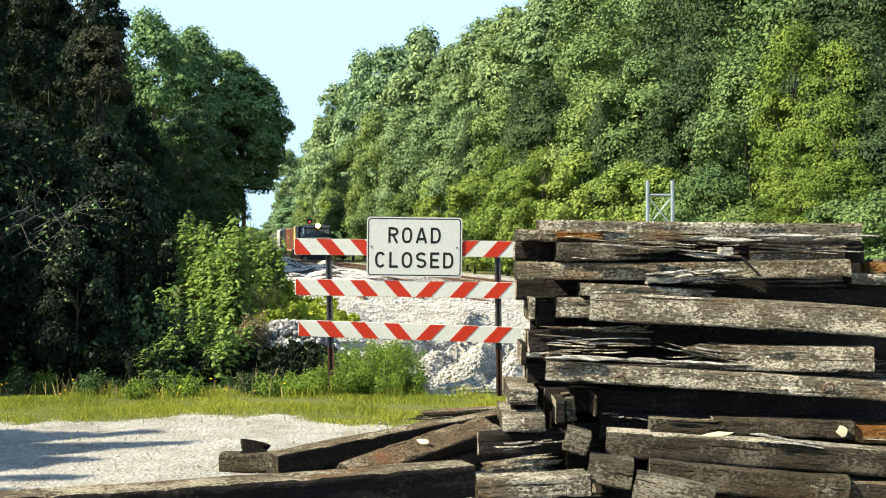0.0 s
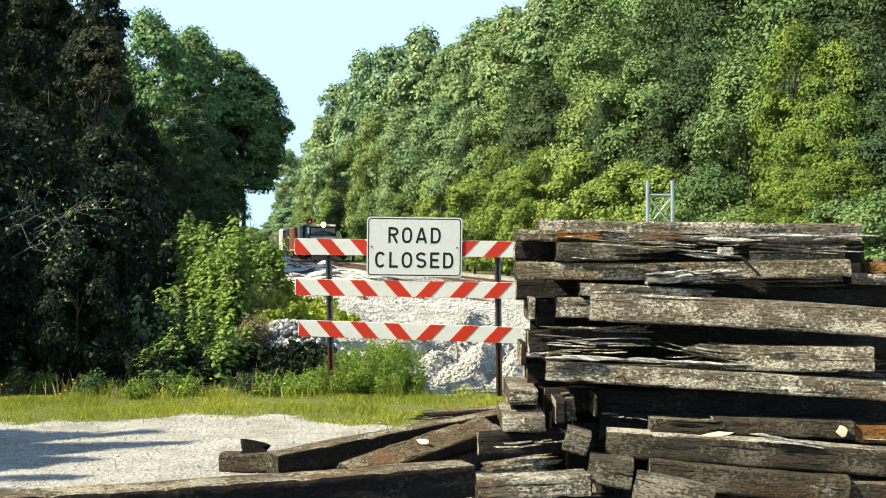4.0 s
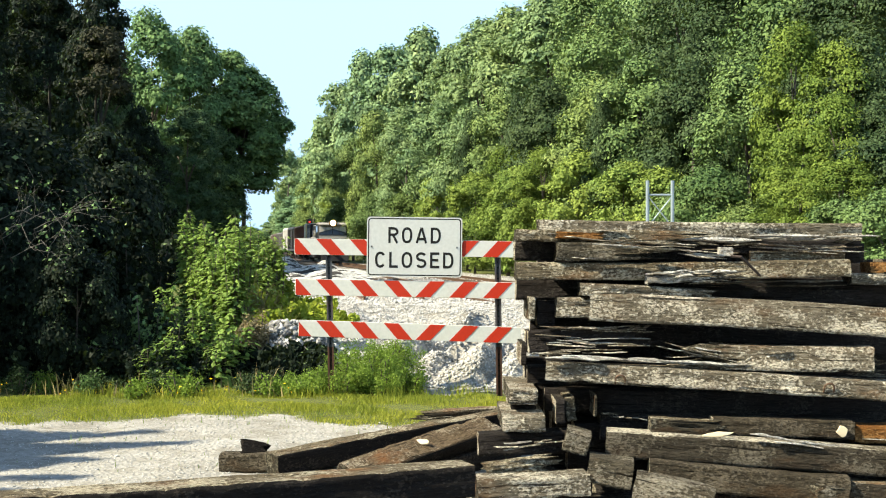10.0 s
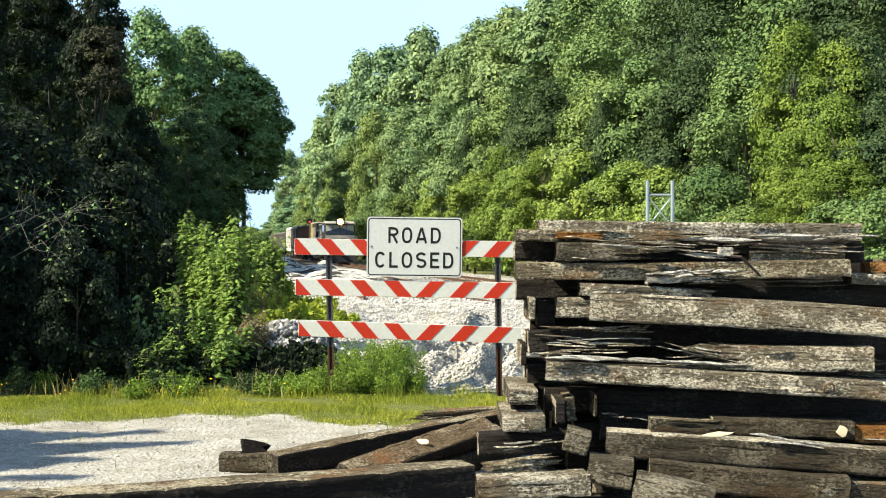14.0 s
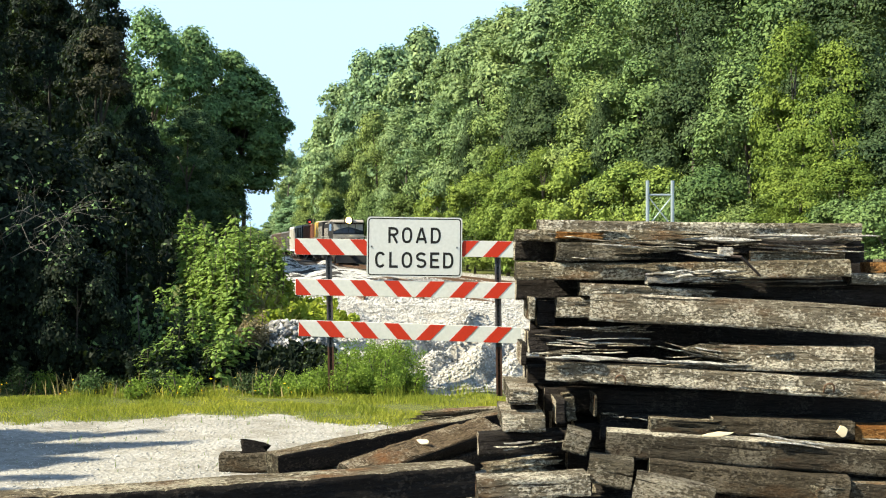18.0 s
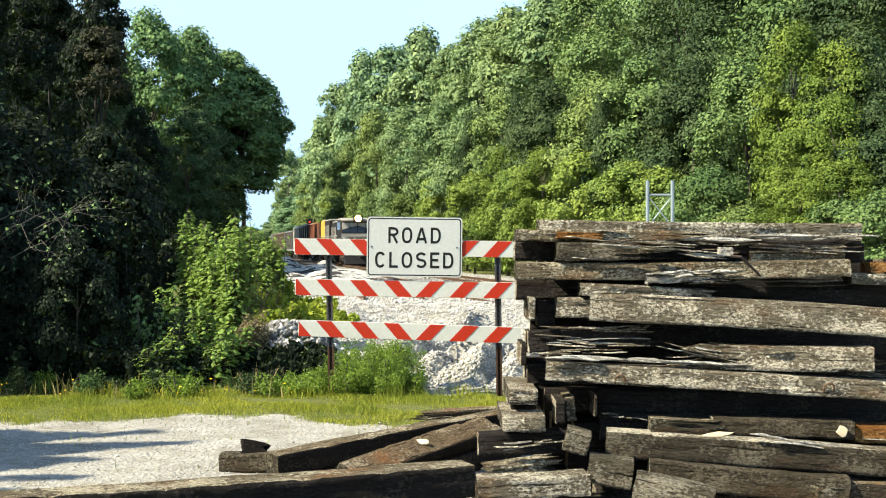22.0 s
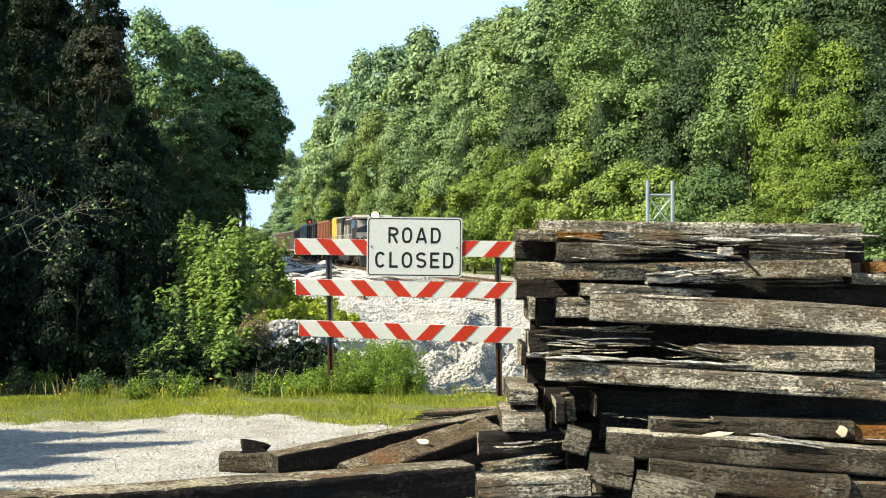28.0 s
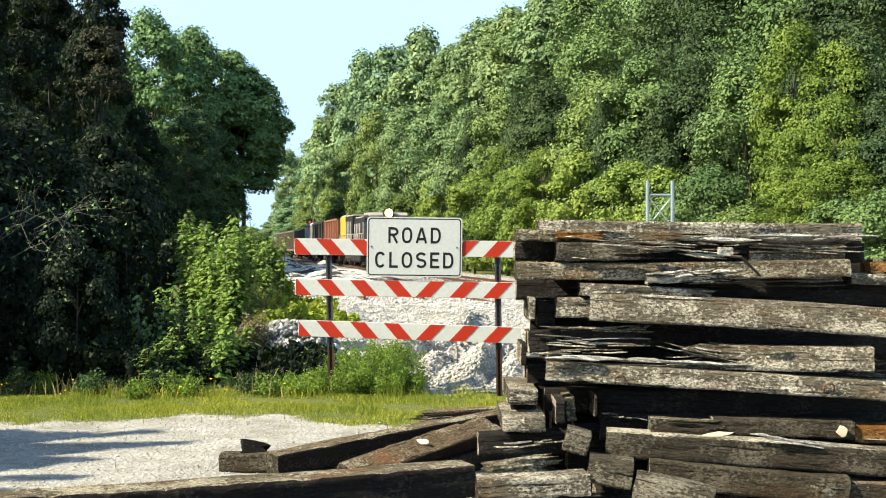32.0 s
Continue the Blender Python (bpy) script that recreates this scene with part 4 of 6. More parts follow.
def locomotive():
    L = empty("locomotive")
    slab("underframe", M["loco_black"], L, (-22.0, -0.4, -1.5, 1.5, 1.25, 1.62), (-22.0, -21.7, -1.45, 1.45, 0.5, 1.3), (-0.7, -0.4, -1.45, 1.45, 0.45, 1.3))
    slab("side_stripe", M["loco_white"], L, (-21.6, -0.9, -1.515, -1.50, 1.36, 1.48), bevel=0)
    side_poly("nose", M["loco_black"], L, [(-0.75, 1.62), (-0.75, 2.15), (-1.15, 2.45), (-2.5, 2.5), (-2.5, 1.62)], -0.95, 0.95, 0.06)
    slab("nose_band", M["loco_white"], L, (-0.748, -0.735, -0.9, 0.9, 1.75, 2.12), bevel=0, label="white band across the nose")
    cab = side_poly("cab", M["loco_black"], L, [(-2.4, 1.62), (-2.4, 2.85), (-2.6, 3.80), (-2.9, 3.98), (-5.2, 3.98), (-5.2, 1.62)], -1.5, 1.5, 0.06)
    side_poly("cab_roof", M["loco_tan"], L, [(-2.30, 3.86), (-2.30, 4.00), (-2.75, 4.18), (-5.3, 4.18), (-5.3, 4.0), (-2.9, 4.0)], -1.45, 1.45, 0.03, "pale dusty cab roof")
    slab("sill_band", M["loco_white"], L, (-2.392, -2.37, -1.46, 1.46, 2.35, 2.80), bevel=0, label="white band under the windscreen")
    raked = Matrix.Translation((-2.41, 0, 2.88)) @ Matrix.Rotation(radians(-11.3), 4, 'Y') @ Matrix.Rotation(radians(90), 4, 'Z') @ Matrix.Rotation(radians(90), 4, 'X')
    for y0, y1, h0, h1 in ((-1.38, -0.72, 0.20, 0.40), (-0.66, -0.03, 0.42, 0.56), (0.03, 0.66, 0.56, 0.42), (0.72, 1.38, 0.40, 0.20)):
        bm = bmesh.new()
        prism(bm, [(y0, 0.0), (y1, 0.0), (y1, h1), (y0, h0)], 0, 0.03, raked)
        part("windscreen", bm, M["glass"], cab)
        bm = bmesh.new()
        prism(bm, [(y0, h0 + 0.06), (y1, h1 + 0.06), (y1, 0.90), (y0, 0.90)], 0, 0.025, raked)
        part("brow_panel", bm, M["loco_white"], cab, "pale dusty panel over the windscreen")
    for s in (-1, 1):
        slab("side_window", M["glass"], cab, (-4.8, -4.0, s * 1.515 - 0.015, s * 1.515 + 0.015, 3.15, 3.8), (-3.85, -3.1, s * 1.515 - 0.015, s * 1.515 + 0.015, 3.15, 3.8), bevel=0)
    bm = bmesh.new()
    box(bm, -2.6, -2.14, -0.40, 0.40, 3.84, 4.36)
    part("headlight_housing", bm, M["loco_black"], L)
    bm = bmesh.new()
    tube(bm, (-2.14, 0, 4.12), (-2.04, 0, 4.12), 0.22, 0.235, 20)
    part("headlight", bm, M["headlight"], L, "bright warm headlight lens")
    # ring added to imitate the headlight's halo
    bm = bmesh.new()
    tube(bm, (-2.16, 0, 4.12), (-2.10, 0, 4.12), 0.30, 0.32, 20)
    part("halo_ring", bm, M["halo_ring"], L, "glowing orange ring that stands for the headlight's halo")
    # hood sections behind the cab, each with its own panels
    for name, mat, x0, x1, w, z1 in (("electrical_hood", M["loco_black"], -8.2, -5.25, 1.15, 4.0), ("engine_hood", M["loco_black"], -13.4, -8.25, 1.15, 3.95),
                                     ("radiator_hood", M["loco_black"], -17.9, -13.45, 1.35, 4.2), ("rear_hood", M["loco_yellow"], -21.4, -17.95, 1.4, 4.25)):
        hood = slab(name, mat, L, (x0, x1, -w, w, 1.62, z1), bevel=0.05)
        k = x0 + 0.25
        while k + 0.7 < x1 and name != "rear_hood":
            slab("hood_door", M["loco_white"], hood, (k, k + 0.24, -w - 0.03, -w + 0.01, 2.0, z1 - 0.45), bevel=0.01)
            k += 1.05
        slab("roof_cap", M["loco_white"], hood, (x0, x1, -w + 0.1, w - 0.1, z1, z1 + 0.1), bevel=0.03)
    for k in range(3):
        bm = bmesh.new()
        tube(bm, (-14.2 - k * 1.3, 0, 4.30), (-14.2 - k * 1.3, 0, 4.42), 0.55, 0.55, 16)
        part("roof_fan", bm, M["loco_black"], L)
    slab("exhaust_stack", M["loco_black"], L, (-11.2, -10.4, -0.3, 0.3, 4.0, 4.3))
    slab("fuel_tank", M["loco_black"], L, (-14.0, -8.6, -1.4, 1.4, 0.4, 1.22), bevel=0.12)
    side_poly("plow", M["loco_black"], L, [(-0.05, 0.12), (-0.3, 0.95), (-0.6, 0.95), (-0.6, 0.12)], -1.4, 1.4, 0.02)
    slab("coupler", M["truck_steel"], L, (-0.5, 0.2, -0.15, 0.15, 0.75, 1.05))
    for s in (-1.46, 1.46):
        bm = bmesh.new()
        for k in range(14):
            x = -21.5 + k * 1.25 if k < 13 else -0.6
            tube(bm, (x, s, 1.62), (x, s, 2.65), 0.022, n=5)
        tube(bm, (-21.5, s, 2.65), (-5.4, s, 2.65), 0.022, n=5)
        part("handrail", bm, M["loco_white"], L)
    bm = bmesh.new()
    for y in (-1.4, -0.5, 0.5, 1.4):
        tube(bm, (-0.5, y, 1.62), (-0.5, y, 2.6), 0.03, n=5)
    tube(bm, (-0.5, -1.4, 2.6), (-0.5, 1.4, 2.6), 0.03, n=5)
    part("front_handrail", bm, M["loco_white"], L)
    bogie(L, -4.3, 3, 1.65)
    bogie(L, -18.0, 3, 1.65)
    return tagged(L, "black and yellow diesel locomotive with lit headlight", "locomotive"), 22.6


def hopper(name, mat, length, top, ribs, label, frame_mat=None, roof=None):
    """A ribbed side freight car."""
    C = empty(name)
    fm = frame_mat or mat
    side_poly("body", mat, C, [(-1.0, 1.9), (-0.75, 2.1), (-0.75, top), (-length + 0.75, top), (-length + 0.75, 2.1), (-length + 1.0, 1.9), (-length + 2.4, 1.15), (-2.4, 1.15)], -1.42, 1.42, 0.04)
    slab("sill", fm, C, (-length + 0.4, -0.4, -1.5, 1.5, 1.05, 1.3))
    slab("top_rail", fm, C, (-length + 0.7, -0.7, -1.53, -1.40, top - 0.06, top + 0.1), (-length + 0.7, -0.7, 1.40, 1.53, top - 0.06, top + 0.1))
    for k in range(ribs):
        x = -0.85 - (length - 1.7) * k / (ribs - 1)
        slab("side_rib", fm, C, (x - 0.07, x + 0.07, -1.54, -1.42, 1.3, top - 0.06), bevel=0.01)
    for x in (-0.42, -length + 0.42):
        slab("end_post", fm, C, (x - 0.08, x + 0.08, -1.45, -1.25, 1.3, top), (x - 0.08, x + 0.08, 1.25, 1.45, 1.3, top), (x - 0.05, x + 0.05, -1.45, 1.45, top - 0.5, top - 0.38))
    if roof:
        side_poly("roof", roof, C, [(-0.7, top + 0.1), (-0.9, top + 0.25), (-length + 0.9, top + 0.25), (-length + 0.7, top + 0.1)], -1.45, 1.45, 0.03)
    slab("coupler", M["truck_steel"], C, (-0.5, 0.15, -0.14, 0.14, 0.75, 1.03), (-length - 0.1, -length + 0.5, -0.14, 0.14, 0.75, 1.03))
    bogie(C, -2.0, 2, 1.78)
    bogie(C, -length + 2.0, 2, 1.78)
    return tagged(C, label, "freight car"), length


TRAIN = []


def make_train():
    at = 0.0
    for made in (locomotive(),
                 hopper("hopper_car", M["oxide"], 12.6, 4.1, 8, "rust-red ribbed hopper car with dusty sides", M["oxide"]),
                 hopper("hopper_car", M["car_black"], 12.5, 4.05, 5, "black freight car with open side bays", M["car_black"], M["car_black"]),
                 hopper("hopper_car", M["car_white"], 9.5, 4.05, 6, "dirty white ribbed covered hopper car", M["car_white"], M["car_white"]),
                 hopper("gondola_car", M["car_tan"], 17.0, 3.7, 10, "tan brown ribbed gondola car", M["car_grey"]),
                 hopper("gondola_car", M["car_grey"], 17.0, 3.7, 10, "weathered grey ribbed gondola car", M["car_tan"]),
                 hopper("gondola_car", M["car_tan"], 17.0, 3.7, 10, "tan brown ribbed gondola car", M["car_tan"]),
                 hopper("gondola_car", M["car_grey"], 17.0, 3.7, 10, "weathered grey ribbed gondola car", M["car_grey"])):
        TRAIN.append((made[0], at))
        at += made[1] + 0.3


make_train()


def signal_mast():
    x, y = track_point(182.0, 2.45)
    S = empty("railway_signal", pose(x, y, 0.1, 0, 0, 0))
    bm = bmesh.new()
    tube(bm, (0, 0, -0.2), (0, 0, 5.6), 0.09, 0.07, 10)
    part("mast", bm, M["bolt"], S)
    bm = bmesh.new()
    tube(bm, (0, -0.1, 5.65), (0, 0.02, 5.65), 0.42, 0.42, 24)
    part("backing", bm, M["sign_black"], S)
    bm = bmesh.new()
    tube(bm, (0, -0.2, 5.52), (0, -0.1, 5.52), 0.11, 0.12, 16)
    part("lens", bm, M["signal_red"], S, "lit red lens")
    slab("base", M["stone"], S, (-0.3, 0.3, -0.3, 0.3, -0.2, 0.15))
    tagged(S, "black railway signal showing a red light", "signal")


signal_mast()


# ---- barricade and sign ----
def clip(poly, lim, keep_less):
    """Clips a polygon of (u, v) at u = lim."""
    out = []
    for a, c in zip(poly, poly[1:] + poly[:1]):
        ia, ic = (a[0] <= lim) == keep_less, (c[0] <= lim) == keep_less
        if ia:
            out.append(a)
        if ia != ic:
            t = (lim - a[0]) / (c[0] - a[0])
            out.append((lim, a[1] + t * (c[1] - a[1])))
    return out


FACE = Matrix.Rotation(math.pi / 2, 4, 'X')


def barricade():
    B = empty("road_barricade", pose(-0.37, 15.64, 0, 0, 0, 0))
    for xl, zl, xr, zr in ((-1.535, 1.914, 1.55, 1.872), (-1.525, 1.394, 1.47, 1.343), (-1.485, 0.868, 1.37, 0.770)):
        tilt = math.atan2(zr - zl, xr - xl)
        mid = zl + (zr - zl) * (0 - xl) / (xr - xl)
        m = Matrix.Translation((0, 0, mid)) @ Matrix.Rotation(-tilt, 4, 'Y') @ FACE
        hb = 0.104
        bm = bmesh.new()
        prism(bm, [(xl, -hb), (xr, -hb), (xr, hb), (xl, hb)], 0.0, 0.025, m)
        board = part("board", bm, M["white_sheet"], B, bevel=0.003)
        for side in (-1, 1):
            for k in range(4):
                a = 0.02 + 0.432 * k
                poly = [(side * a, -hb + 0.002), (side * (a + 0.19), -hb + 0.002), (side * (a + 0.375), hb - 0.002), (side * (a + 0.185), hb - 0.002)]
                poly = clip(clip(poly, xr - 0.004, True), xl + 0.004, False)
                if len(poly) < 3:
                    continue
                bm = bmesh.new()
                prism(bm, poly, 0.025, 0.029, m)
                part("stripe", bm, M["red_sheet"], board, "red-orange slanted stripe")
    for x0, x1, zt in ((-1.105, -1.055, 2.0), (1.07, 1.10, 1.95)):
        for name, a, c, mat in (("post", 0.62, zt, M["steel_post"]), ("post_foot", -0.35, 0.62, M["rust_post"])):
            bm = bmesh.new()
            for ax, bx, ay, by in ((-0.030, -0.018, 0.004, 0.05), (0.018, 0.030, 0.004, 0.05), (-0.022, 0.022, 0.05, 0.062), (-0.040, -0.018, 0.003, 0.012), (0.018, 0.040, 0.003, 0.012)):
                v = box(bm, ax, bx, ay, by, a, c)
                for p in v:
                    t = (p.co.z + 0.35) / (zt + 0.35)
                    p.co.x += x1 + (x0 - x1) * t if name else 0
            post = part(name, bm, mat, B)
        for k in range(26):
            bm = bmesh.new()
            z = 0.1 + k * 0.07
            t = (z + 0.35) / (zt + 0.35)
            tube(bm, (x1 + (x0 - x1) * t, 0.046, z), (x1 + (x0 - x1) * t, 0.052, z), 0.009, 0.009, 6)
            part("bolt_hole", bm, M["sign_black"], post)
    tagged(B, "red and white striped road barricade on steel posts", "barricade")


barricade()


THICK = 0.158
WIDTH = {"R": 0.70, "O": 0.72, "A": 0.80, "D": 0.70, "C": 0.70, "L": 0.58, "S": 0.70, "E": 0.62}


def arc(cx, cy, a, b, d0, d1, n=18, power=1.0):
    pts = []
    for k in range(n + 1):
        t = radians(d0 + (d1 - d0) * k / n)
        c, s = math.cos(t), math.sin(t)
        pts.append((cx + a * math.copysign(abs(c) ** power, c), cy + b * math.copysign(abs(s) ** power, s)))
    return pts


def strokes(ch):
    """Centre lines of a highway-sign capital, one unit high."""
    h = THICK / 2
    w, t = WIDTH[ch] - h, 1 - h
    cx, a = WIDTH[ch] / 2, (WIDTH[ch] - THICK) / 2
    if ch == "O":
        return [arc(cx, 0.5, a, 0.5 - h, 0, 360, 36, 0.82)]
    if ch == "C":
        return [arc(cx, 0.5, a, 0.5 - h, 38, 322, 30, 0.82)]
    if ch == "D":
        return [[(h, 0.0), (h, 1.0)], [(h, t), (cx - 0.04, t)] + arc(cx - 0.04, 0.5, w - cx + 0.04, 0.5 - h, 90, -90, 22, 0.85) + [(h, h)]]
    if ch == "L":
        return [[(h, 1.0), (h, 0.0)], [(h, h), (WIDTH[ch], h)]]
    if ch == "E":
        return [[(h, 1.0), (h, 0.0)], [(h, h), (WIDTH[ch], h)], [(h, t), (WIDTH[ch], t)], [(h, 0.51), (WIDTH[ch] - 0.08, 0.51)]]
    if ch == "A":
        return [[(0.075, 0.012), (cx - 0.01, 0.988)], [(cx + 0.01, 0.988), (WIDTH[ch] - 0.075, 0.012)], [(0.16, 0.27), (WIDTH[ch] - 0.16, 0.27)]]
    if ch == "R":
        return [[(h, 0.0), (h, 1.0)], [(h, t), (cx, t)] + arc(cx, 0.72, w - cx, 0.28 - h, 90, -90, 14) + [(h, 0.44 + h)], [(cx - 0.02, 0.5), (w, 0.0)]]
    r = (1 - THICK) / 4
    return [arc(cx, t - r, a, r, 25, 270, 18) + arc(cx, h + r, a, r, 90, -155, 18)[1:]]


def ribbon(bm, pts, z):
    """A flat stroke of the letter's thickness along pts, mitred at the bends."""
    closed = math.hypot(pts[0][0] - pts[-1][0], pts[0][1] - pts[-1][1]) < 1e-6
    pts = pts[:-1] if closed else pts
    n, rows = len(pts), []
    for i, (x, y) in enumerate(pts):
        p, q = pts[(i - 1) % n] if closed or i else pts[i], pts[(i + 1) % n] if closed or i < n - 1 else pts[i]
        d0, d1 = Vector((x - p[0], y - p[1])), Vector((q[0] - x, q[1] - y))
        d0 = d1 if d0.length < 1e-9 else d0
        d1 = d0 if d1.length < 1e-9 else d1
        d0.normalize(), d1.normalize()
        nrm = (Vector((-d0.y, d0.x)) + Vector((-d1.y, d1.x))).normalized()
        k = THICK / 2 / max(0.35, nrm.dot(Vector((-d0.y, d0.x))))
        rows.append([bm.verts.new((x + nrm.x * k * e, y + nrm.y * k * e, zz)) for e, zz in ((1, 0), (1, z), (-1, z), (-1, 0))])
    for i in range(n if closed else n - 1):
        a, b = rows[i], rows[(i + 1) % n]
        for k in range(3):
            bm.faces.new((a[k], a[k + 1], b[k + 1], b[k]))
    if not closed:
        bm.faces.new(rows[0])
        bm.faces.new(rows[-1][::-1])


def lettering(text, width, high, m, parent):
    total = sum(WIDTH[ch] for ch in text) + 0.24 * (len(text) - 1)
    x = -total / 2
    for ch in text:
        bm = bmesh.new()
        for k, pts in enumerate(strokes(ch)):
            ribbon(bm, pts, 0.0012 + 0.0004 * k)
        for v in bm.verts:
            v.co.x = (v.co.x + x) * width / total
            v.co.y = (v.co.y - 0.5) * high
        bmesh.ops.transform(bm, matrix=m, verts=bm.verts[:])
        part("letter", bm, M["sign_black"], parent, "black capital " + ch)
        x += WIDTH[ch] + 0.24


def rounded(w, h, r, n=6):
    pts = []
    for cx, cy, a0 in ((w / 2 - r, h / 2 - r, 0), (-w / 2 + r, h / 2 - r, 90), (-w / 2 + r, -h / 2 + r, 180), (w / 2 - r, -h / 2 + r, 270)):
        for k in range(n + 1):
            a = radians(a0 + 90 * k / n)
            pts.append((cx + r * math.cos(a), cy + r * math.sin(a)))
    return pts


def road_sign():
    m = Matrix.Rotation(radians(0.75), 4, 'Y') @ FACE
    S = empty("road_sign", pose(-0.366, 15.60, 1.906))
    bm = bmesh.new()
    prism(bm, rounded(1.22, 0.765, 0.045), 0.0, 0.006, m)
    part("panel", bm, M["sign_white"], S)
    outer, inner = rounded(1.19, 0.735, 0.04), rounded(1.163, 0.708, 0.03)
    bm = bmesh.new()
    n = len(outer)
    rings = [[bm.verts.new((x, y, z)) for x, y in pts] for pts, z in ((outer, 0.006), (outer, 0.0072), (inner, 0.0072), (inner, 0.006))]
    for a, c in zip(rings, rings[1:]):
        for i in range(n):
            bm.faces.new((a[i], a[(i + 1) % n], c[(i + 1) % n], c[i]))
    bmesh.ops.transform(bm, matrix=m, verts=bm.verts[:])
    part("border", bm, M["sign_black"], S)
    lettering("ROAD", 0.672, 0.205, m @ Matrix.Translation((0.0, 0.150, 0.006)), S)
    lettering("CLOSED", 1.005, 0.205, m @ Matrix.Translation((0.0, -0.167, 0.006)), S)
    for x in (-0.55, 0.545):
        bm = bmesh.new()
        tube(bm, m @ Vector((x, 0, 0.006)), m @ Vector((x, 0, 0.014)), 0.013, 0.010, 8)
        part("bolt", bm, M["bolt"], S)
    tagged(S, "white rectangular sign reading ROAD CLOSED bolted to the barricade", "road sign")


road_sign()


def lattice_mast():
    T = empty("lattice_mast", pose(4.10, 23.0, 0.3))
    for x in (-0.235, 0.235):
        bm = bmesh.new()
        tube(bm, (x, 0, 0), (x, 0, 2.86), 0.034, 0.034, 10)
        part("leg", bm, M["galvanised"], T)
    for z0, z1 in ((0.0, 0.62), (0.68, 1.27), (1.33, 1.92), (1.98, 2.57)):
        for k, (p, q) in enumerate(((z0, z1), (z1, z0))):
            bm = bmesh.new()
            y = 0.014 - 0.028 * k
            tube(bm, (-0.235, y, p), (0.235, y, q), 0.013, n=6)
            part("brace", bm, M["galvanised"], T)
        bm = bmesh.new()
        tube(bm, (-0.235, 0, z1 + 0.02), (0.235, 0, z1 + 0.02), 0.022, n=6)
        part("rung", bm, M["galvanised"], T)
    tagged(T, "galvanised steel lattice mast section standing behind the ties", "mast")


lattice_mast()


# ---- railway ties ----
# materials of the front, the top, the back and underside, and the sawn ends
# black fronts and dark backs carry the shade in their colour
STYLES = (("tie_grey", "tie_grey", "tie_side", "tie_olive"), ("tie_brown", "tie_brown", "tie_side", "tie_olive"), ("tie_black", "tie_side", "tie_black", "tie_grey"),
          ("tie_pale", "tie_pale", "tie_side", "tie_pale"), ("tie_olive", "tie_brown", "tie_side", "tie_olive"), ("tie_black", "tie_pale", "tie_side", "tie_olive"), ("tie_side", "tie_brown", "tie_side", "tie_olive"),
          ("tie_rust", "tie_rust", "tie_side", "tie_rust"), ("tie_shade_black", "tie_brown", "tie_shade_black", "tie_olive"), ("tie_shade_black", "tie_grey", "tie_shade_black", "tie_shade_black"),
          ("tie_shade_black", "tie_side", "tie_shade_black", "tie_side"), ("tie_lumpy", "tie_brown", "tie_side", "tie_olive"), ("tie_lumpy", "tie_grey", "tie_side", "tie_olive"), ("tie_dull", "tie_dull", "tie_side", "tie_grey"),
          ("tie_shade_black", "tie_brown", "tie_shade_black", "tie_ash"), ("tie_ash", "tie_ash", "tie_side", "tie_olive"), ("tie_shade_black", "tie_stained", "tie_shade_black", "tie_olive"))
LABELS = ("weathered grey wooden railway tie in a stack", "rust-stained brown wooden railway tie in a stack", "creosoted wooden railway tie in a stack, blackened for shade",
          "pale splintered piece of railway tie on the stack", "dark weathered wooden railway tie near the ground", "railway tie with shade-black front and pale top", "rust-brown railway tie with its front darkened for shade",
          "freshly split orange-brown piece of railway tie", "weathered brown railway tie with shade-black sides", "end of a grey-topped railway tie with shade-black front", "black broken piece of railway tie", "rough dark broken railway tie with torn fibres",
          "rough dark grey railway tie with crumbling face", "dull grey-brown railway tie in the heap", "brown-topped railway tie with shade-black sides", "ash-grey crumbling piece of railway tie", "rust-stained railway tie with shade-black sides")


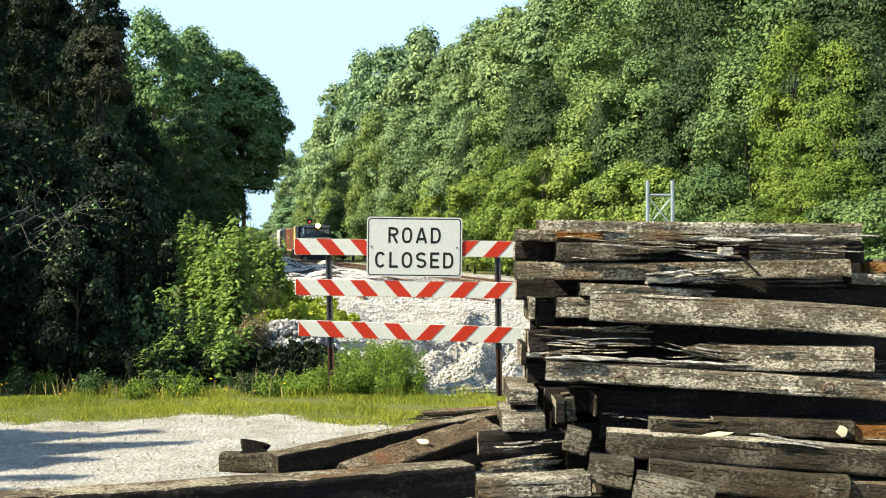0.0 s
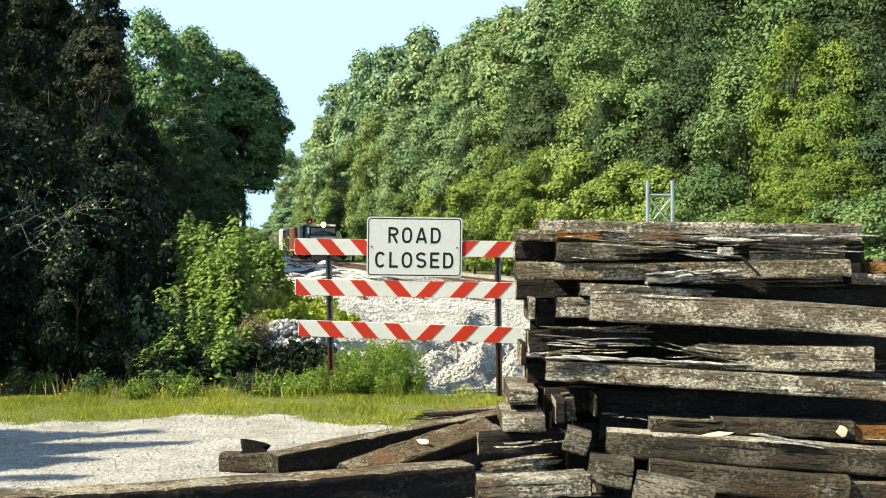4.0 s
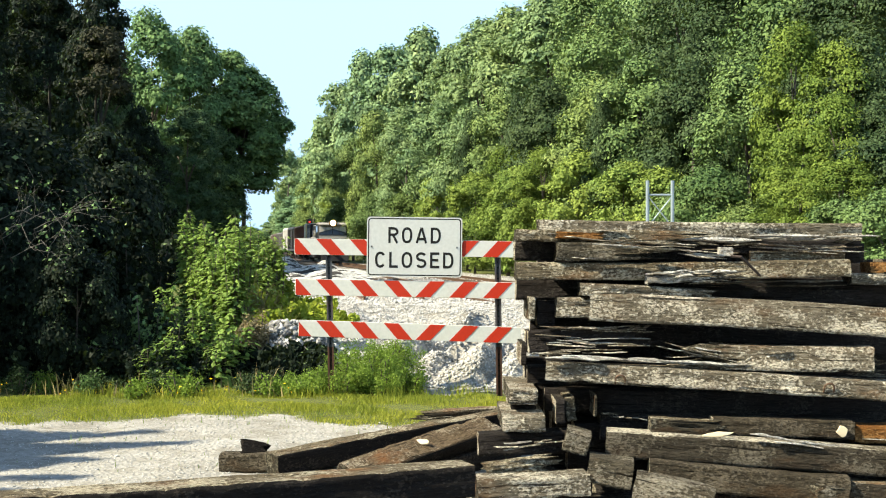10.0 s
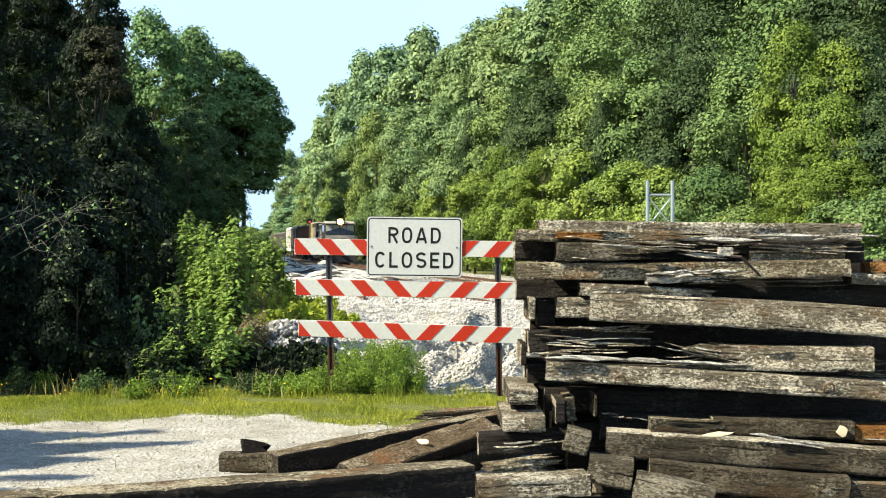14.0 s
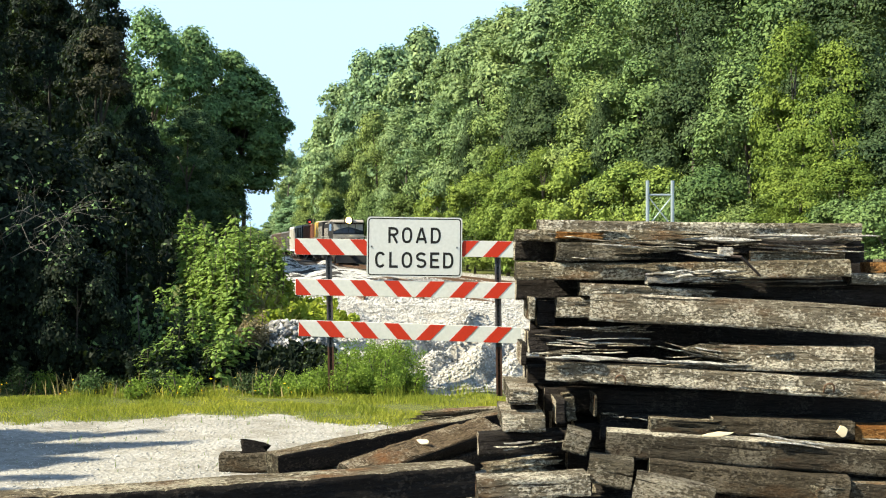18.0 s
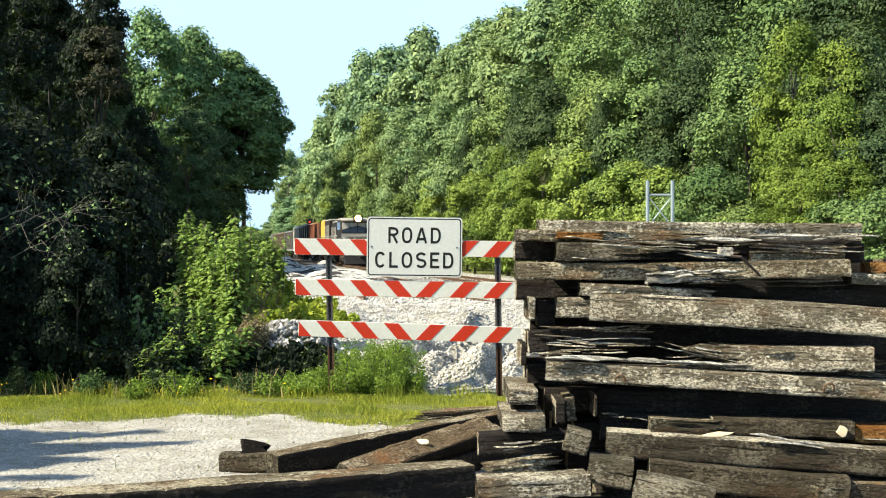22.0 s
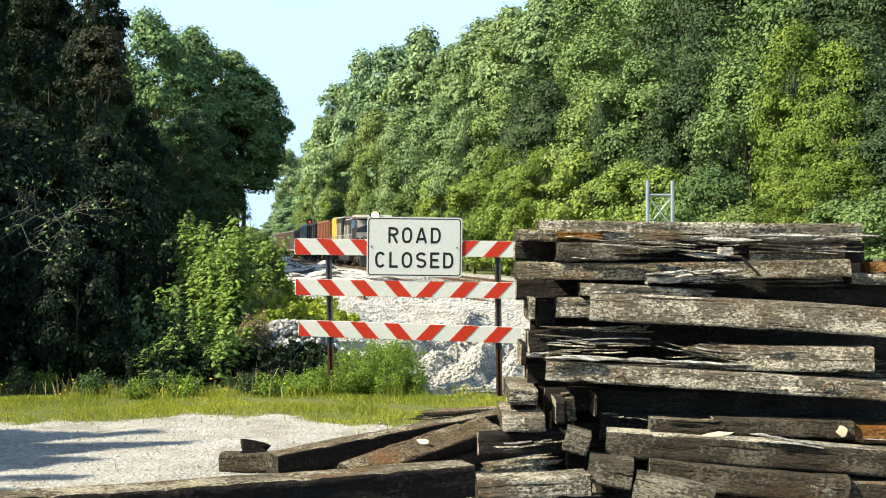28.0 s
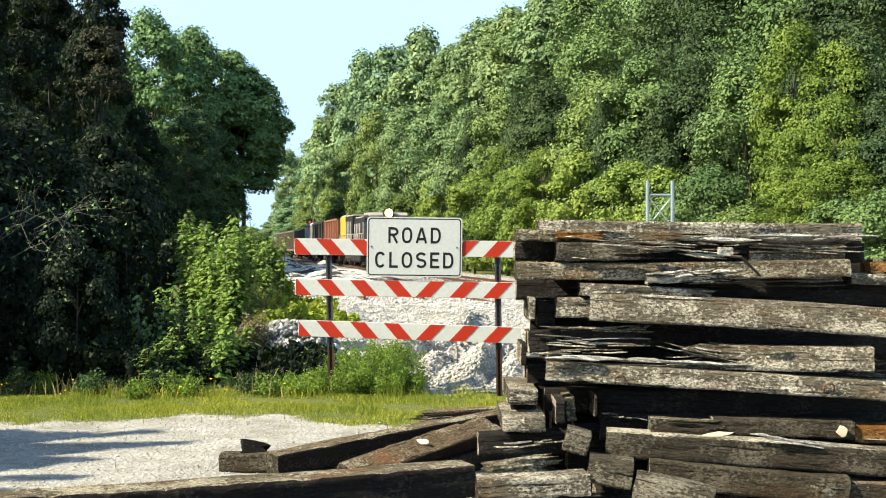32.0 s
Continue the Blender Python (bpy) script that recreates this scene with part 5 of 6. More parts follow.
def tie_mesh(length, h, depth, crack, seed, torn=(0.0, 0.0)):
    """A sawn timber with rounded, chipped edges and long splits; X along it, front face at y = 0, centre at z = 0."""
    rng = np.random.RandomState(seed)
    nseg, ns = max(14, int(length / (0.05 if crack >= 0.3 else 0.12))), 8
    ring = []
    for k in range(ns):
        ring.append((0.0, h * (k / ns - 0.5)))
    for k in range(ns):
        ring.append((depth * k / ns, h * 0.5))
    for k in range(ns):
        ring.append((depth, h * (0.5 - k / ns)))
    for k in range(ns):
        ring.append((depth * (1 - k / ns), -h * 0.5))
    n = len(ring)
    splits = [(rng.randint(1, ns), rng.uniform(0, 1), rng.uniform(0.25, 0.8), rng.uniform(0.008, 0.02)) for _ in range(int(1 + crack * 3))]
    if crack > 0.9:
        splits += [(rng.randint(1, ns), rng.choice([0.0, 1.0]), rng.uniform(0.4, 0.9), rng.uniform(0.02, 0.05)) for _ in range(int(crack * 3))]
    topsplit = [(ns + rng.randint(1, ns), rng.uniform(0, 1), rng.uniform(0.2, 0.5), rng.uniform(0.008, 0.02)) for _ in range(2)]
    verts = []
    sx = rng.uniform(0, 100)
    bite = [rng.uniform(0.0, 1.0, n) ** 0.8 for _ in range(2)]
    for i in range(nseg + 1):
        u = i / nseg
        bow = 0.012 * math.sin(u * 3 + sx)
        for k, (y, z) in enumerate(ring):
            x = min(max(u * length, torn[0] * bite[0][k]), length - torn[1] * bite[1][k])
            q = Vector((x * 2.2 + sx, y * 9, z * 9))
            d = noise.noise(q) * (0.006 + 0.008 * crack) + noise.noise(q * 4) * (0.003 + 0.004 * crack)
            corner = 1.0 if k % ns == 0 else 0.0
            chip = corner * (0.004 + max(0, noise.noise(Vector((x * 7 + sx, k * 7.0, 0))) - 0.15) * (0.04 + 0.05 * crack))
            cy, cz = depth / 2, 0.0
            vy, vz = y - cy, z - cz
            ln = math.hypot(vy, vz)
            y2, z2 = y - vy / ln * (chip - d), z - vz / ln * (chip - d)
            for row, c0, span, deep in splits + topsplit:
                if k == row:
                    w = max(0, 1 - abs(u - c0) / span) * (0.6 + 0.4 * math.sin(x * 9 + row))
                    if row < ns:
                        y2 += deep * w
                    else:
                        z2 -= deep * w
            if i in (0, nseg):
                x += (noise.noise(Vector((sx, y * 14, z * 14))) * (0.002 + 0.012 * crack))
                y2, z2 = cy + (y2 - cy) * 0.985, z2 * 0.985
            verts.append((x, y2, z2 + bow * min(1, length)))
    faces, slots = [], []
    for i in range(nseg):
        for k in range(n):
            a, c = i * n + k, i * n + (k + 1) % n
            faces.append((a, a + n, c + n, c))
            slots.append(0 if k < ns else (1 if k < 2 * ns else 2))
    v = np.array(verts)
    # end caps as fans of quads round a sunken heart
    for i in (0, nseg):
        base = i * n
        ctr = v[base:base + n].mean(0) + np.array([0.012 if i == 0 else -0.012, 0, 0])
        ci = len(v)
        v = np.vstack([v, ctr[None]])
        for k in range(0, n, 2):
            q = (ci, base + (k + 2) % n, base + k + 1, base + k)
            faces.append(q if i == 0 else q[::-1])
            slots.append(3)
    return v, faces, slots


def sliver(parent, p, q, t, rng, mat):
    """A long thin torn fibre of wood from p to q, wavy and pointed, t metres thick."""
    p, q = Vector(p), Vector(q)
    n = max(5, int((q - p).length / 0.06))
    bm = bmesh.new()
    rings = []
    a, f = rng.uniform(0, 6.28), rng.uniform(4, 9)
    for k in range(n + 1):
        w = k / n
        c = p.lerp(q, w) + Vector((0, 0.006 * math.sin(a * 2 + w * f), t * 0.45 * math.sin(a + w * f * 0.6) + rng.uniform(-0.2, 0.2) * t))
        tk = t * (0.2 + math.sin(math.pi * (0.06 + w * 0.9)) ** 0.6 * rng.uniform(0.6, 1.1))
        rings.append([bm.verts.new(c + Vector(o)) for o in ((0, -tk, -tk * 0.2), (0, 0.0, tk), (0, 0.025, tk * 0.5), (0, 0.012, -tk))])
    for u, v in zip(rings, rings[1:]):
        for k in range(4):
            bm.faces.new((u[k], u[(k + 1) % 4], v[(k + 1) % 4], v[k]))
    bm.faces.new(rings[0][::-1])
    bm.faces.new(rings[-1])
    return part("splinter", bm, mat, parent, "torn wood splinter")


def tie(row, seed, group="ties in the stack", label=None, roll=0.0, torn=(0.0, 0.0)):
    x0, y0, z0, x1, y1, z1, h, depth, style, crack = row
    a, c = Vector((x0, y0, z0)), Vector((x1, y1, z1))
    ax = (c - a).normalized()
    up = Vector((0, 0, 1))
    ay = up.cross(ax).normalized()
    az = ax.cross(ay)
    m = Matrix((( ax.x, ay.x, az.x, a.x), (ax.y, ay.y, az.y, a.y), (ax.z, ay.z, az.z, a.z), (0, 0, 0, 1))) @ Matrix.Rotation(radians(roll), 4, 'X')
    length = (c - a).length
    v, f, slots = tie_mesh(length, h, depth, crack, seed, torn)
    long = [q for q, k in zip(f, slots) if k < 3]
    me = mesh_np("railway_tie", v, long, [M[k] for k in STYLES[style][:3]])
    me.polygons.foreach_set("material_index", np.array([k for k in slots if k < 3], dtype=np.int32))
    ob = new("railway_tie", me)
    ob.matrix_basis = m
    ends = [q for q, k in zip(f, slots) if k == 3]
    for half in (ends[:len(ends) // 2], ends[len(ends) // 2:]):
        used = sorted({i for q in half for i in q})
        spot = {i: j for j, i in enumerate(used)}
        link("end_grain", mesh_np("end_grain", v[used], [[spot[i] for i in q] for q in half], M[STYLES[style][3]]), ob)
    rng = random.Random(seed)
    # slivers torn loose along the front face
    for _ in range(int(crack * 4) if crack >= 0.5 and length > 0.7 else 0):
        u0 = rng.uniform(0.02, 0.75) * length
        ln = min(rng.uniform(0.15, 0.6), length - u0)
        z, dz = rng.uniform(-0.42, 0.5) * h, rng.uniform(-0.02, 0.02)
        sliver(ob, (u0, -0.004, z), (u0 + ln, -rng.uniform(0.004, 0.02), z + dz), rng.uniform(0.003, 0.007), rng, M["tie_grey"])
    return tagged(ob, label or LABELS[style], "railway tie", group)


# x0, y0, z0, x1, y1, z1 of the front face's middle line, height, depth, style, splits
UPPER = [
    (0.74, 9.34, 2.049, 3.24, 9.4, 2.028, 0.139, 0.23, 0, 0.3),
    (0.55, 9.17, 2.004, 2.16, 9.2, 1.961, 0.094, 0.23, 1, 0.6),
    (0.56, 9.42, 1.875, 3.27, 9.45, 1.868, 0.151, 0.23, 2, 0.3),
    (0.85, 9.08, 1.881, 1.91, 9.1, 1.883, 0.141, 0.21, 15, 0.9),
    (1.97, 9.3, 1.917, 3.3, 9.34, 1.921, 0.117, 0.2, 2, 0.8),
    (2.34, 9.24, 1.844, 3.06, 9.26, 1.843, 0.077, 0.2, 1, 0.4),
    (0.55, 9.1, 1.733, 3.06, 9.12, 1.745, 0.131, 0.25, 1, 0.3),
    (3.14, 9.35, 1.667, 4.15, 9.35, 1.663, 0.087, 0.23, 0, 0.3),
    (3.32, 9.45, 1.757, 4.19, 9.45, 1.77, 0.083, 0.23, 7, 0.4),
]
MIDDLE = [
    (1.51, 9.02, 1.665, 2.29, 9.03, 1.705, 0.078, 0.08, 3, 1.0),
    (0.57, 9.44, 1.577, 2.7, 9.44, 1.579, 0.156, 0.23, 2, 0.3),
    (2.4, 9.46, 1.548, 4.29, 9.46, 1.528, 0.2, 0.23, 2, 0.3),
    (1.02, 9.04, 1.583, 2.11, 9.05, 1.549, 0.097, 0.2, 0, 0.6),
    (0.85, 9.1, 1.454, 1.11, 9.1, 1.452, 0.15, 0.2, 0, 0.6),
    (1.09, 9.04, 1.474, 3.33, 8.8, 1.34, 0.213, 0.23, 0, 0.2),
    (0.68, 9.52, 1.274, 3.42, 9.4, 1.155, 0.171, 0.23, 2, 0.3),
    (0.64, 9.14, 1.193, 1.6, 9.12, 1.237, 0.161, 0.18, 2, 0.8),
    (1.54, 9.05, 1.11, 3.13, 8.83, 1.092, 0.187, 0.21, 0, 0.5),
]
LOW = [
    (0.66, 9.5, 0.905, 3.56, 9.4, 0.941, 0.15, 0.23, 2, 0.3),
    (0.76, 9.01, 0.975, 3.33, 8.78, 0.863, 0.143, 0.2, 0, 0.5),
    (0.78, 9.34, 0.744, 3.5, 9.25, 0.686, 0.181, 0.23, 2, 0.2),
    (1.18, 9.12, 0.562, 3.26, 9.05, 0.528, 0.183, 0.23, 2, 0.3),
    (1.97, 8.86, 0.608, 2.98, 8.8, 0.564, 0.127, 0.2, 13, 0.4),
    (2.99, 8.83, 0.555, 3.99, 8.8, 0.529, 0.129, 0.2, 7, 0.5),
    (1.5, 8.78, 0.614, 2.1, 8.76, 0.588, 0.126, 0.14, 4, 0.6),
    (1.17, 8.72, 0.505, 3.36, 8.45, 0.366, 0.185, 0.23, 12, 0.4),
]
LOWER = [
    (1.45, 8.56, 0.315, 2.81, 8.4, 0.225, 0.183, 0.24, 13, 0.4),
    (2.81, 8.45, 0.217, 3.76, 8.3, 0.178, 0.128, 0.24, 11, 0.5),
    (1.26, 8.05, 0.314, 1.76, 7.95, 0.209, 0.193, 0.22, 15, 0.6),
    (0.23, 8.1, 0.287, 0.99, 8.18, 0.311, 0.149, 0.23, 0, 0.4),
    (0.26, 8.36, 0.354, 0.86, 8.45, 0.39, 0.1, 0.2, 1, 1.2),
    (1.0, 8.4, 0.374, 1.3, 8.36, 0.323, 0.183, 0.3, 15, 0.3),
    (2.39, 8.0, 0.28, 2.68, 8.0, 0.259, 0.102, 0.2, 15, 0.9),
    (0.86, 8.62, 0.543, 1.03, 8.6, 0.495, 0.152, 0.3, 15, 0.4),
    # added black tie that stands for the dark hollow here
    (0.26, 8.9, 0.466, 0.94, 8.92, 0.469, 0.163, 0.2, 2, 0.4),
]
# short ends that stick out of the heap towards the road
BLOCKS = [
    (0.49, 9.0, 0.797, 0.7, 9.0, 0.792, 0.113, 0.95, 0, 0.5),
    (0.51, 9.16, 0.656, 0.7, 9.16, 0.656, 0.119, 0.7, 2, 0.3),
    (0.43, 8.8, 0.627, 0.74, 8.8, 0.629, 0.116, 0.85, 0, 0.5),
    (0.65, 9.2, 1.438, 0.7, 9.2, 1.438, 0.175, 0.6, 0, 0.3),
    (0.72, 9.3, 1.401, 0.86, 9.3, 1.401, 0.19, 0.5, 2, 0.3),
    (0.6, 9.3, 1.081, 0.64, 9.3, 1.079, 0.162, 0.6, 2, 0.3),
    (0.83, 8.95, 0.691, 0.9, 8.95, 0.693, 0.181, 0.9, 2, 0.3),
    (0.91, 8.98, 0.705, 0.98, 8.98, 0.712, 0.173, 0.8, 4, 0.6),
    (1.12, 9.0, 0.732, 1.14, 9.0, 0.732, 0.159, 0.6, 4, 0.3),
]
# bands of torn fibres: x0, z0, x1, z1, spread, number, y, bleached
HIGH_TEARS = [
    (0.84, 1.964, 2.12, 1.864, 0.042, 9, 9.01, 0),
    (1.78, 1.978, 3.31, 1.978, 0.017, 6, 9.2, 1),
    (1.95, 1.923, 3.19, 1.872, 0.03, 9, 9.22, 0),
    (1.51, 1.697, 2.17, 1.731, 0.021, 5, 8.99, 1),
    (1.8, 1.629, 3.1, 1.637, 0.03, 8, 9.32, 0),
    (1.07, 1.939, 2.16, 1.826, 0.025, 6, 9.02, 0),
]
LOW_TEARS = [
    (0.64, 1.302, 1.59, 1.281, 0.017, 8, 9.09, 0),
    (0.64, 1.221, 1.55, 1.188, 0.034, 14, 9.1, 0),
    (0.64, 1.131, 1.37, 1.131, 0.017, 8, 9.07, 0),
    (0.66, 1.114, 2.36, 1.03, 0.013, 11, 8.98, 1),
    (1.53, 1.205, 2.32, 1.042, 0.029, 9, 8.99, 0),
    (2.13, 0.58, 3.1, 0.457, 0.02, 7, 8.55, 1),
    (0.3, 0.514, 0.84, 0.573, 0.023, 7, 8.4, 0),
    (1.17, 0.662, 1.55, 0.624, 0.008, 4, 9.08, 0),
]
# how far the left and right ends are torn away
TORN = {UPPER[1]: (0.0, 0.5), UPPER[3]: (0.0, 0.75), UPPER[4]: (0.5, 0.4), MIDDLE[0]: (0.0, 0.55), MIDDLE[3]: (0.0, 0.2), MIDDLE[7]: (0.0, 0.3), MIDDLE[8]: (0.8, 0.0),
        LOW[0]: (0.0, 0.5), LOW[6]: (0.0, 0.3), LOWER[4]: (0.1, 0.2), LOWER[6]: (0.15, 0.15)}
SPIKED = [LOW[1]]


def spike(parent, x, z):
    """A bent rusty rail spike left in the front face."""
    bm = bmesh.new()
    pts = [Vector((x + 0.035 * math.cos(a), -0.012 - 0.01 * math.sin(a), z + 0.035 * math.sin(a))) for a in [math.pi * k / 8 for k in range(9)]]
    branch(bm, [pts[0] + Vector((0, 0.02, -0.03))] + pts + [pts[-1] + Vector((0, 0.02, -0.04))], 0.008, 0.007, 6)
    part("spike", bm, M["rail"], parent, "bent rusty rail spike")


def tears(bands, parent, seed):
    rng = random.Random(seed)
    for x0, z0, x1, z1, spread, count, y, pale in bands:
        inv = parent[y].matrix_basis.inverted()
        for k in range(count):
            u = (k + rng.uniform(0, 1)) / count * 0.75
            v = min(1.0, u + rng.uniform(0.16, 0.42))
            up, dy = rng.uniform(-1, 1) * spread, rng.uniform(-0.02, 0.02)
            p = Vector((x0 + (x1 - x0) * u, y + dy, z0 + (z1 - z0) * u + up))
            q = Vector((x0 + (x1 - x0) * v, y + dy - 0.01, z0 + (z1 - z0) * v + up + rng.uniform(-0.4, 0.4) * spread))
            mat = M["tie_pale"] if pale or rng.random() < 0.3 else M["tie_grey"]
            sliver(parent[y], inv @ p, inv @ q, rng.uniform(0.007, 0.014) if pale else rng.uniform(0.004, 0.009), rng, mat)


def tie_stack():
    seed = 20
    made = {}
    for rows in (UPPER, MIDDLE, LOW, LOWER, BLOCKS):
        for row in rows:
            ob = made[row] = tie(row, seed, torn=TORN.get(row, (0.0, 0.0)))
            if row in SPIKED:
                spike(ob, 0.55, -0.02)
                spike(ob, 2.05, 0.0)
            if row is UPPER[6]:
                bm = bmesh.new()
                branch(bm, [(1.58, -0.10, 0.10), (1.65, -0.12, 0.095), (1.71, -0.07, 0.05), (1.82, -0.02, -0.05)], 0.012, 0.009, 6)
                part("drift_pin", bm, M["truck_steel"], ob, "bent black iron pin")
            seed += 1
    high = {9.01: made[UPPER[3]], 9.2: made[UPPER[4]], 9.22: made[UPPER[4]], 8.99: made[MIDDLE[0]], 9.32: made[MIDDLE[2]], 9.02: made[UPPER[3]]}
    low = {9.09: made[MIDDLE[7]], 9.1: made[MIDDLE[7]], 9.07: made[MIDDLE[7]], 8.98: made[MIDDLE[8]], 8.99: made[MIDDLE[8]], 8.55: made[LOW[7]], 8.4: made[LOWER[4]], 9.08: made[LOW[3]]}
    tears(HIGH_TEARS, high, 61)
    tears(LOW_TEARS, low, 62)
    tie((0.855, 9.13, 1.999, 1.24, 9.14, 1.985, 0.058, 0.05, 7, 0.6), seed + 1, label="orange split strip of wood on the stack", torn=(0.0, 0.12))
    tie((2.075, 9.10, 1.872, 2.17, 9.10, 1.865, 0.075, 0.10, 3, 0.4), seed, label="pale splintered block caught between the ties")
    seed += 2
    rng = random.Random(5)
    # the body of the stack behind and under the front ties, black for shade
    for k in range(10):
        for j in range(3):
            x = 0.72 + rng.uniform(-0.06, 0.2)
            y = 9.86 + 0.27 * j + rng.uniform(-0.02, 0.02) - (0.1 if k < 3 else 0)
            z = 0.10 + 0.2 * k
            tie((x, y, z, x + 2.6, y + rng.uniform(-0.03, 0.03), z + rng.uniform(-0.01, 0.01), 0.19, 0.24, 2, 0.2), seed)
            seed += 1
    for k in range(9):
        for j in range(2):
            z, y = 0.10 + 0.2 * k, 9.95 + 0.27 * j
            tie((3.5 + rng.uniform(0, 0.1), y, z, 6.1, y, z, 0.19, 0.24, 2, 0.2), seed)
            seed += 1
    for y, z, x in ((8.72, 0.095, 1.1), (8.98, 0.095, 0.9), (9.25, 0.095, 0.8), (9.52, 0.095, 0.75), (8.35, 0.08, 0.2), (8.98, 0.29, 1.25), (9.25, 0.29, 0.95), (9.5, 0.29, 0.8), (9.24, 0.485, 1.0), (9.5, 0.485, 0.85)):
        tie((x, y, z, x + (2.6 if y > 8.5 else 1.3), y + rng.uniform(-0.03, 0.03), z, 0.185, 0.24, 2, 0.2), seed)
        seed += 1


tie_stack()

LOOSE = [
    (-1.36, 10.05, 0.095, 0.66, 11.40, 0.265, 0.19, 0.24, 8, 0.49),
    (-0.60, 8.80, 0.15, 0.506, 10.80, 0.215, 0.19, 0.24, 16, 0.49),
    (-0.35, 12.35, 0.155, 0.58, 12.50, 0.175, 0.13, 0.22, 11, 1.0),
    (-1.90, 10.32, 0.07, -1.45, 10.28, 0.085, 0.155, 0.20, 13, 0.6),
    # added tie, black in place of the shade beside the stack
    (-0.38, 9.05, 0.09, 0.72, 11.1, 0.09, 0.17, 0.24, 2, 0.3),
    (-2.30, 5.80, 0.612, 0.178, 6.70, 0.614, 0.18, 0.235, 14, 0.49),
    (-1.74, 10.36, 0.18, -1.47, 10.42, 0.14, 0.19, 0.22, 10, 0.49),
]


def loose_ties():
    for i, row in enumerate(LOOSE):
        tie(row, 200 + i, "loose ties on the gravel", ("weathered railway tie on the gravel with shade-black sides", "rust-stained railway tie lying on the gravel", "split black piece of railway tie",
            "short broken end of a railway tie on the gravel", "added railway tie on the gravel, black for the shaded gap beside the stack", "grey weathered railway tie with sunlit top and shade-black sides",
            "cracked black lump broken off a railway tie")[i], (0, 24, 0, 0, 0, 0, -16)[i], ((0, 0), (0, 0), (0.5, 0), (0, 0.05), (0, 0), (0, 0), (0.05, 0.08))[i])
    for k, z in enumerate((0.09, 0.265, 0.435)):
        for j in range(2):
            if k % 2 == 0:
                tie((-2.25 + j * 1.6, 5.4 + j * 0.5, z, -1.9 + j * 1.6, 7.0 + j * 0.4, z, 0.17, 0.23, 2, 0.3), 260 + k * 4 + j)
            else:
                tie((-2.2, 5.75 + j * 0.45, z, 0.1, 6.55 + j * 0.35, z, 0.17, 0.23, 2, 0.3), 260 + k * 4 + j)


loose_ties()


def wood_chip(x, y, z, w, h, tilt, lean, seed):
    """A pale flake of freshly broken wood."""
    rng = random.Random(seed)
    n = 9
    pts = [(w / 2 * math.cos(6.283 * k / n) * rng.uniform(0.8, 1.15), h / 2 * math.sin(6.283 * k / n) * rng.uniform(0.75, 1.15)) for k in range(n)]
    bm = bmesh.new()
    prism(bm, pts, 0.0, 0.014, FACE)
    ob = part("wood_chip", bm, M["fresh_wood"], bevel=0.003)
    ob.matrix_basis = pose(x, y, z, lean, tilt, 0)
    tagged(ob, "pale fresh break in the weathered wood", "wood chip")


wood_chip(2.882, 8.79, 0.577, 0.085, 0.085, 10, 0, 1)
wood_chip(1.945, 8.66, 0.575, 0.22, 0.035, -6, -10, 2)
wood_chip(-0.17, 9.78, 0.335, 0.13, 0.075, 0, -60, 3)


# ---- undergrowth, grass and stones ----
def shrub(name, seed, mat, x, y, h, rx, n, leaf, stems, label, category="shrub", low=0.55, levels=9):
    """Many leafy stems that rise and lean outward from one root."""
    rng = np.random.RandomState(seed)
    root = empty(name, pose(x, y, float(height(x, y)) - 0.03))
    pts, outs = [], []
    for s in range(stems):
        a, lean = rng.uniform(0, 6.28), rx * math.sqrt(rng.uniform(0.02, 1))
        hh = h * rng.uniform(low, 1.0) * (1 - 0.35 * (lean / rx) ** 2)
        tip = np.array([lean * math.cos(a), lean * math.sin(a), hh])
        foot = np.array([lean * 0.45 * math.cos(a), lean * 0.45 * math.sin(a), 0.0])
        midp = foot * 0.4 + tip * 0.6 + np.array([0, 0, hh * 0.12])
        if s % 3 == 0:
            bm = bmesh.new()
            branch(bm, [tuple(foot), tuple(midp), tuple(tip)], 0.012 + h * 0.003, 0.004, 5)
            part("stem", bm, M["bark"], root)
        k = n // stems
        u = rng.uniform(0.08, 1.0, k) ** 0.8
        u = np.clip((np.floor(u * levels) + 0.5 + rng.normal(size=k) * 0.17) / levels, 0.03, 1.03)
        c = foot[None] * (1 - u[:, None]) + tip[None] * u[:, None]
        spread = (0.075 + 0.05 * h * np.clip(1 - u, 0, 1) ** 0.6)[:, None]
        d = rng.normal(size=(k, 3)) * np.array([1, 1, 0.55])
        d /= np.linalg.norm(d, axis=1)[:, None]
        pts.append(c + d * spread * rng.uniform(0.4, 1.1, (k, 1)))
        outs.append(d)
    v, f = leaf_quads(np.concatenate(pts), np.concatenate(outs), leaf, rng)
    link("foliage", mesh_np("foliage", v, f, mat), root)
    return tagged(root, label, category)


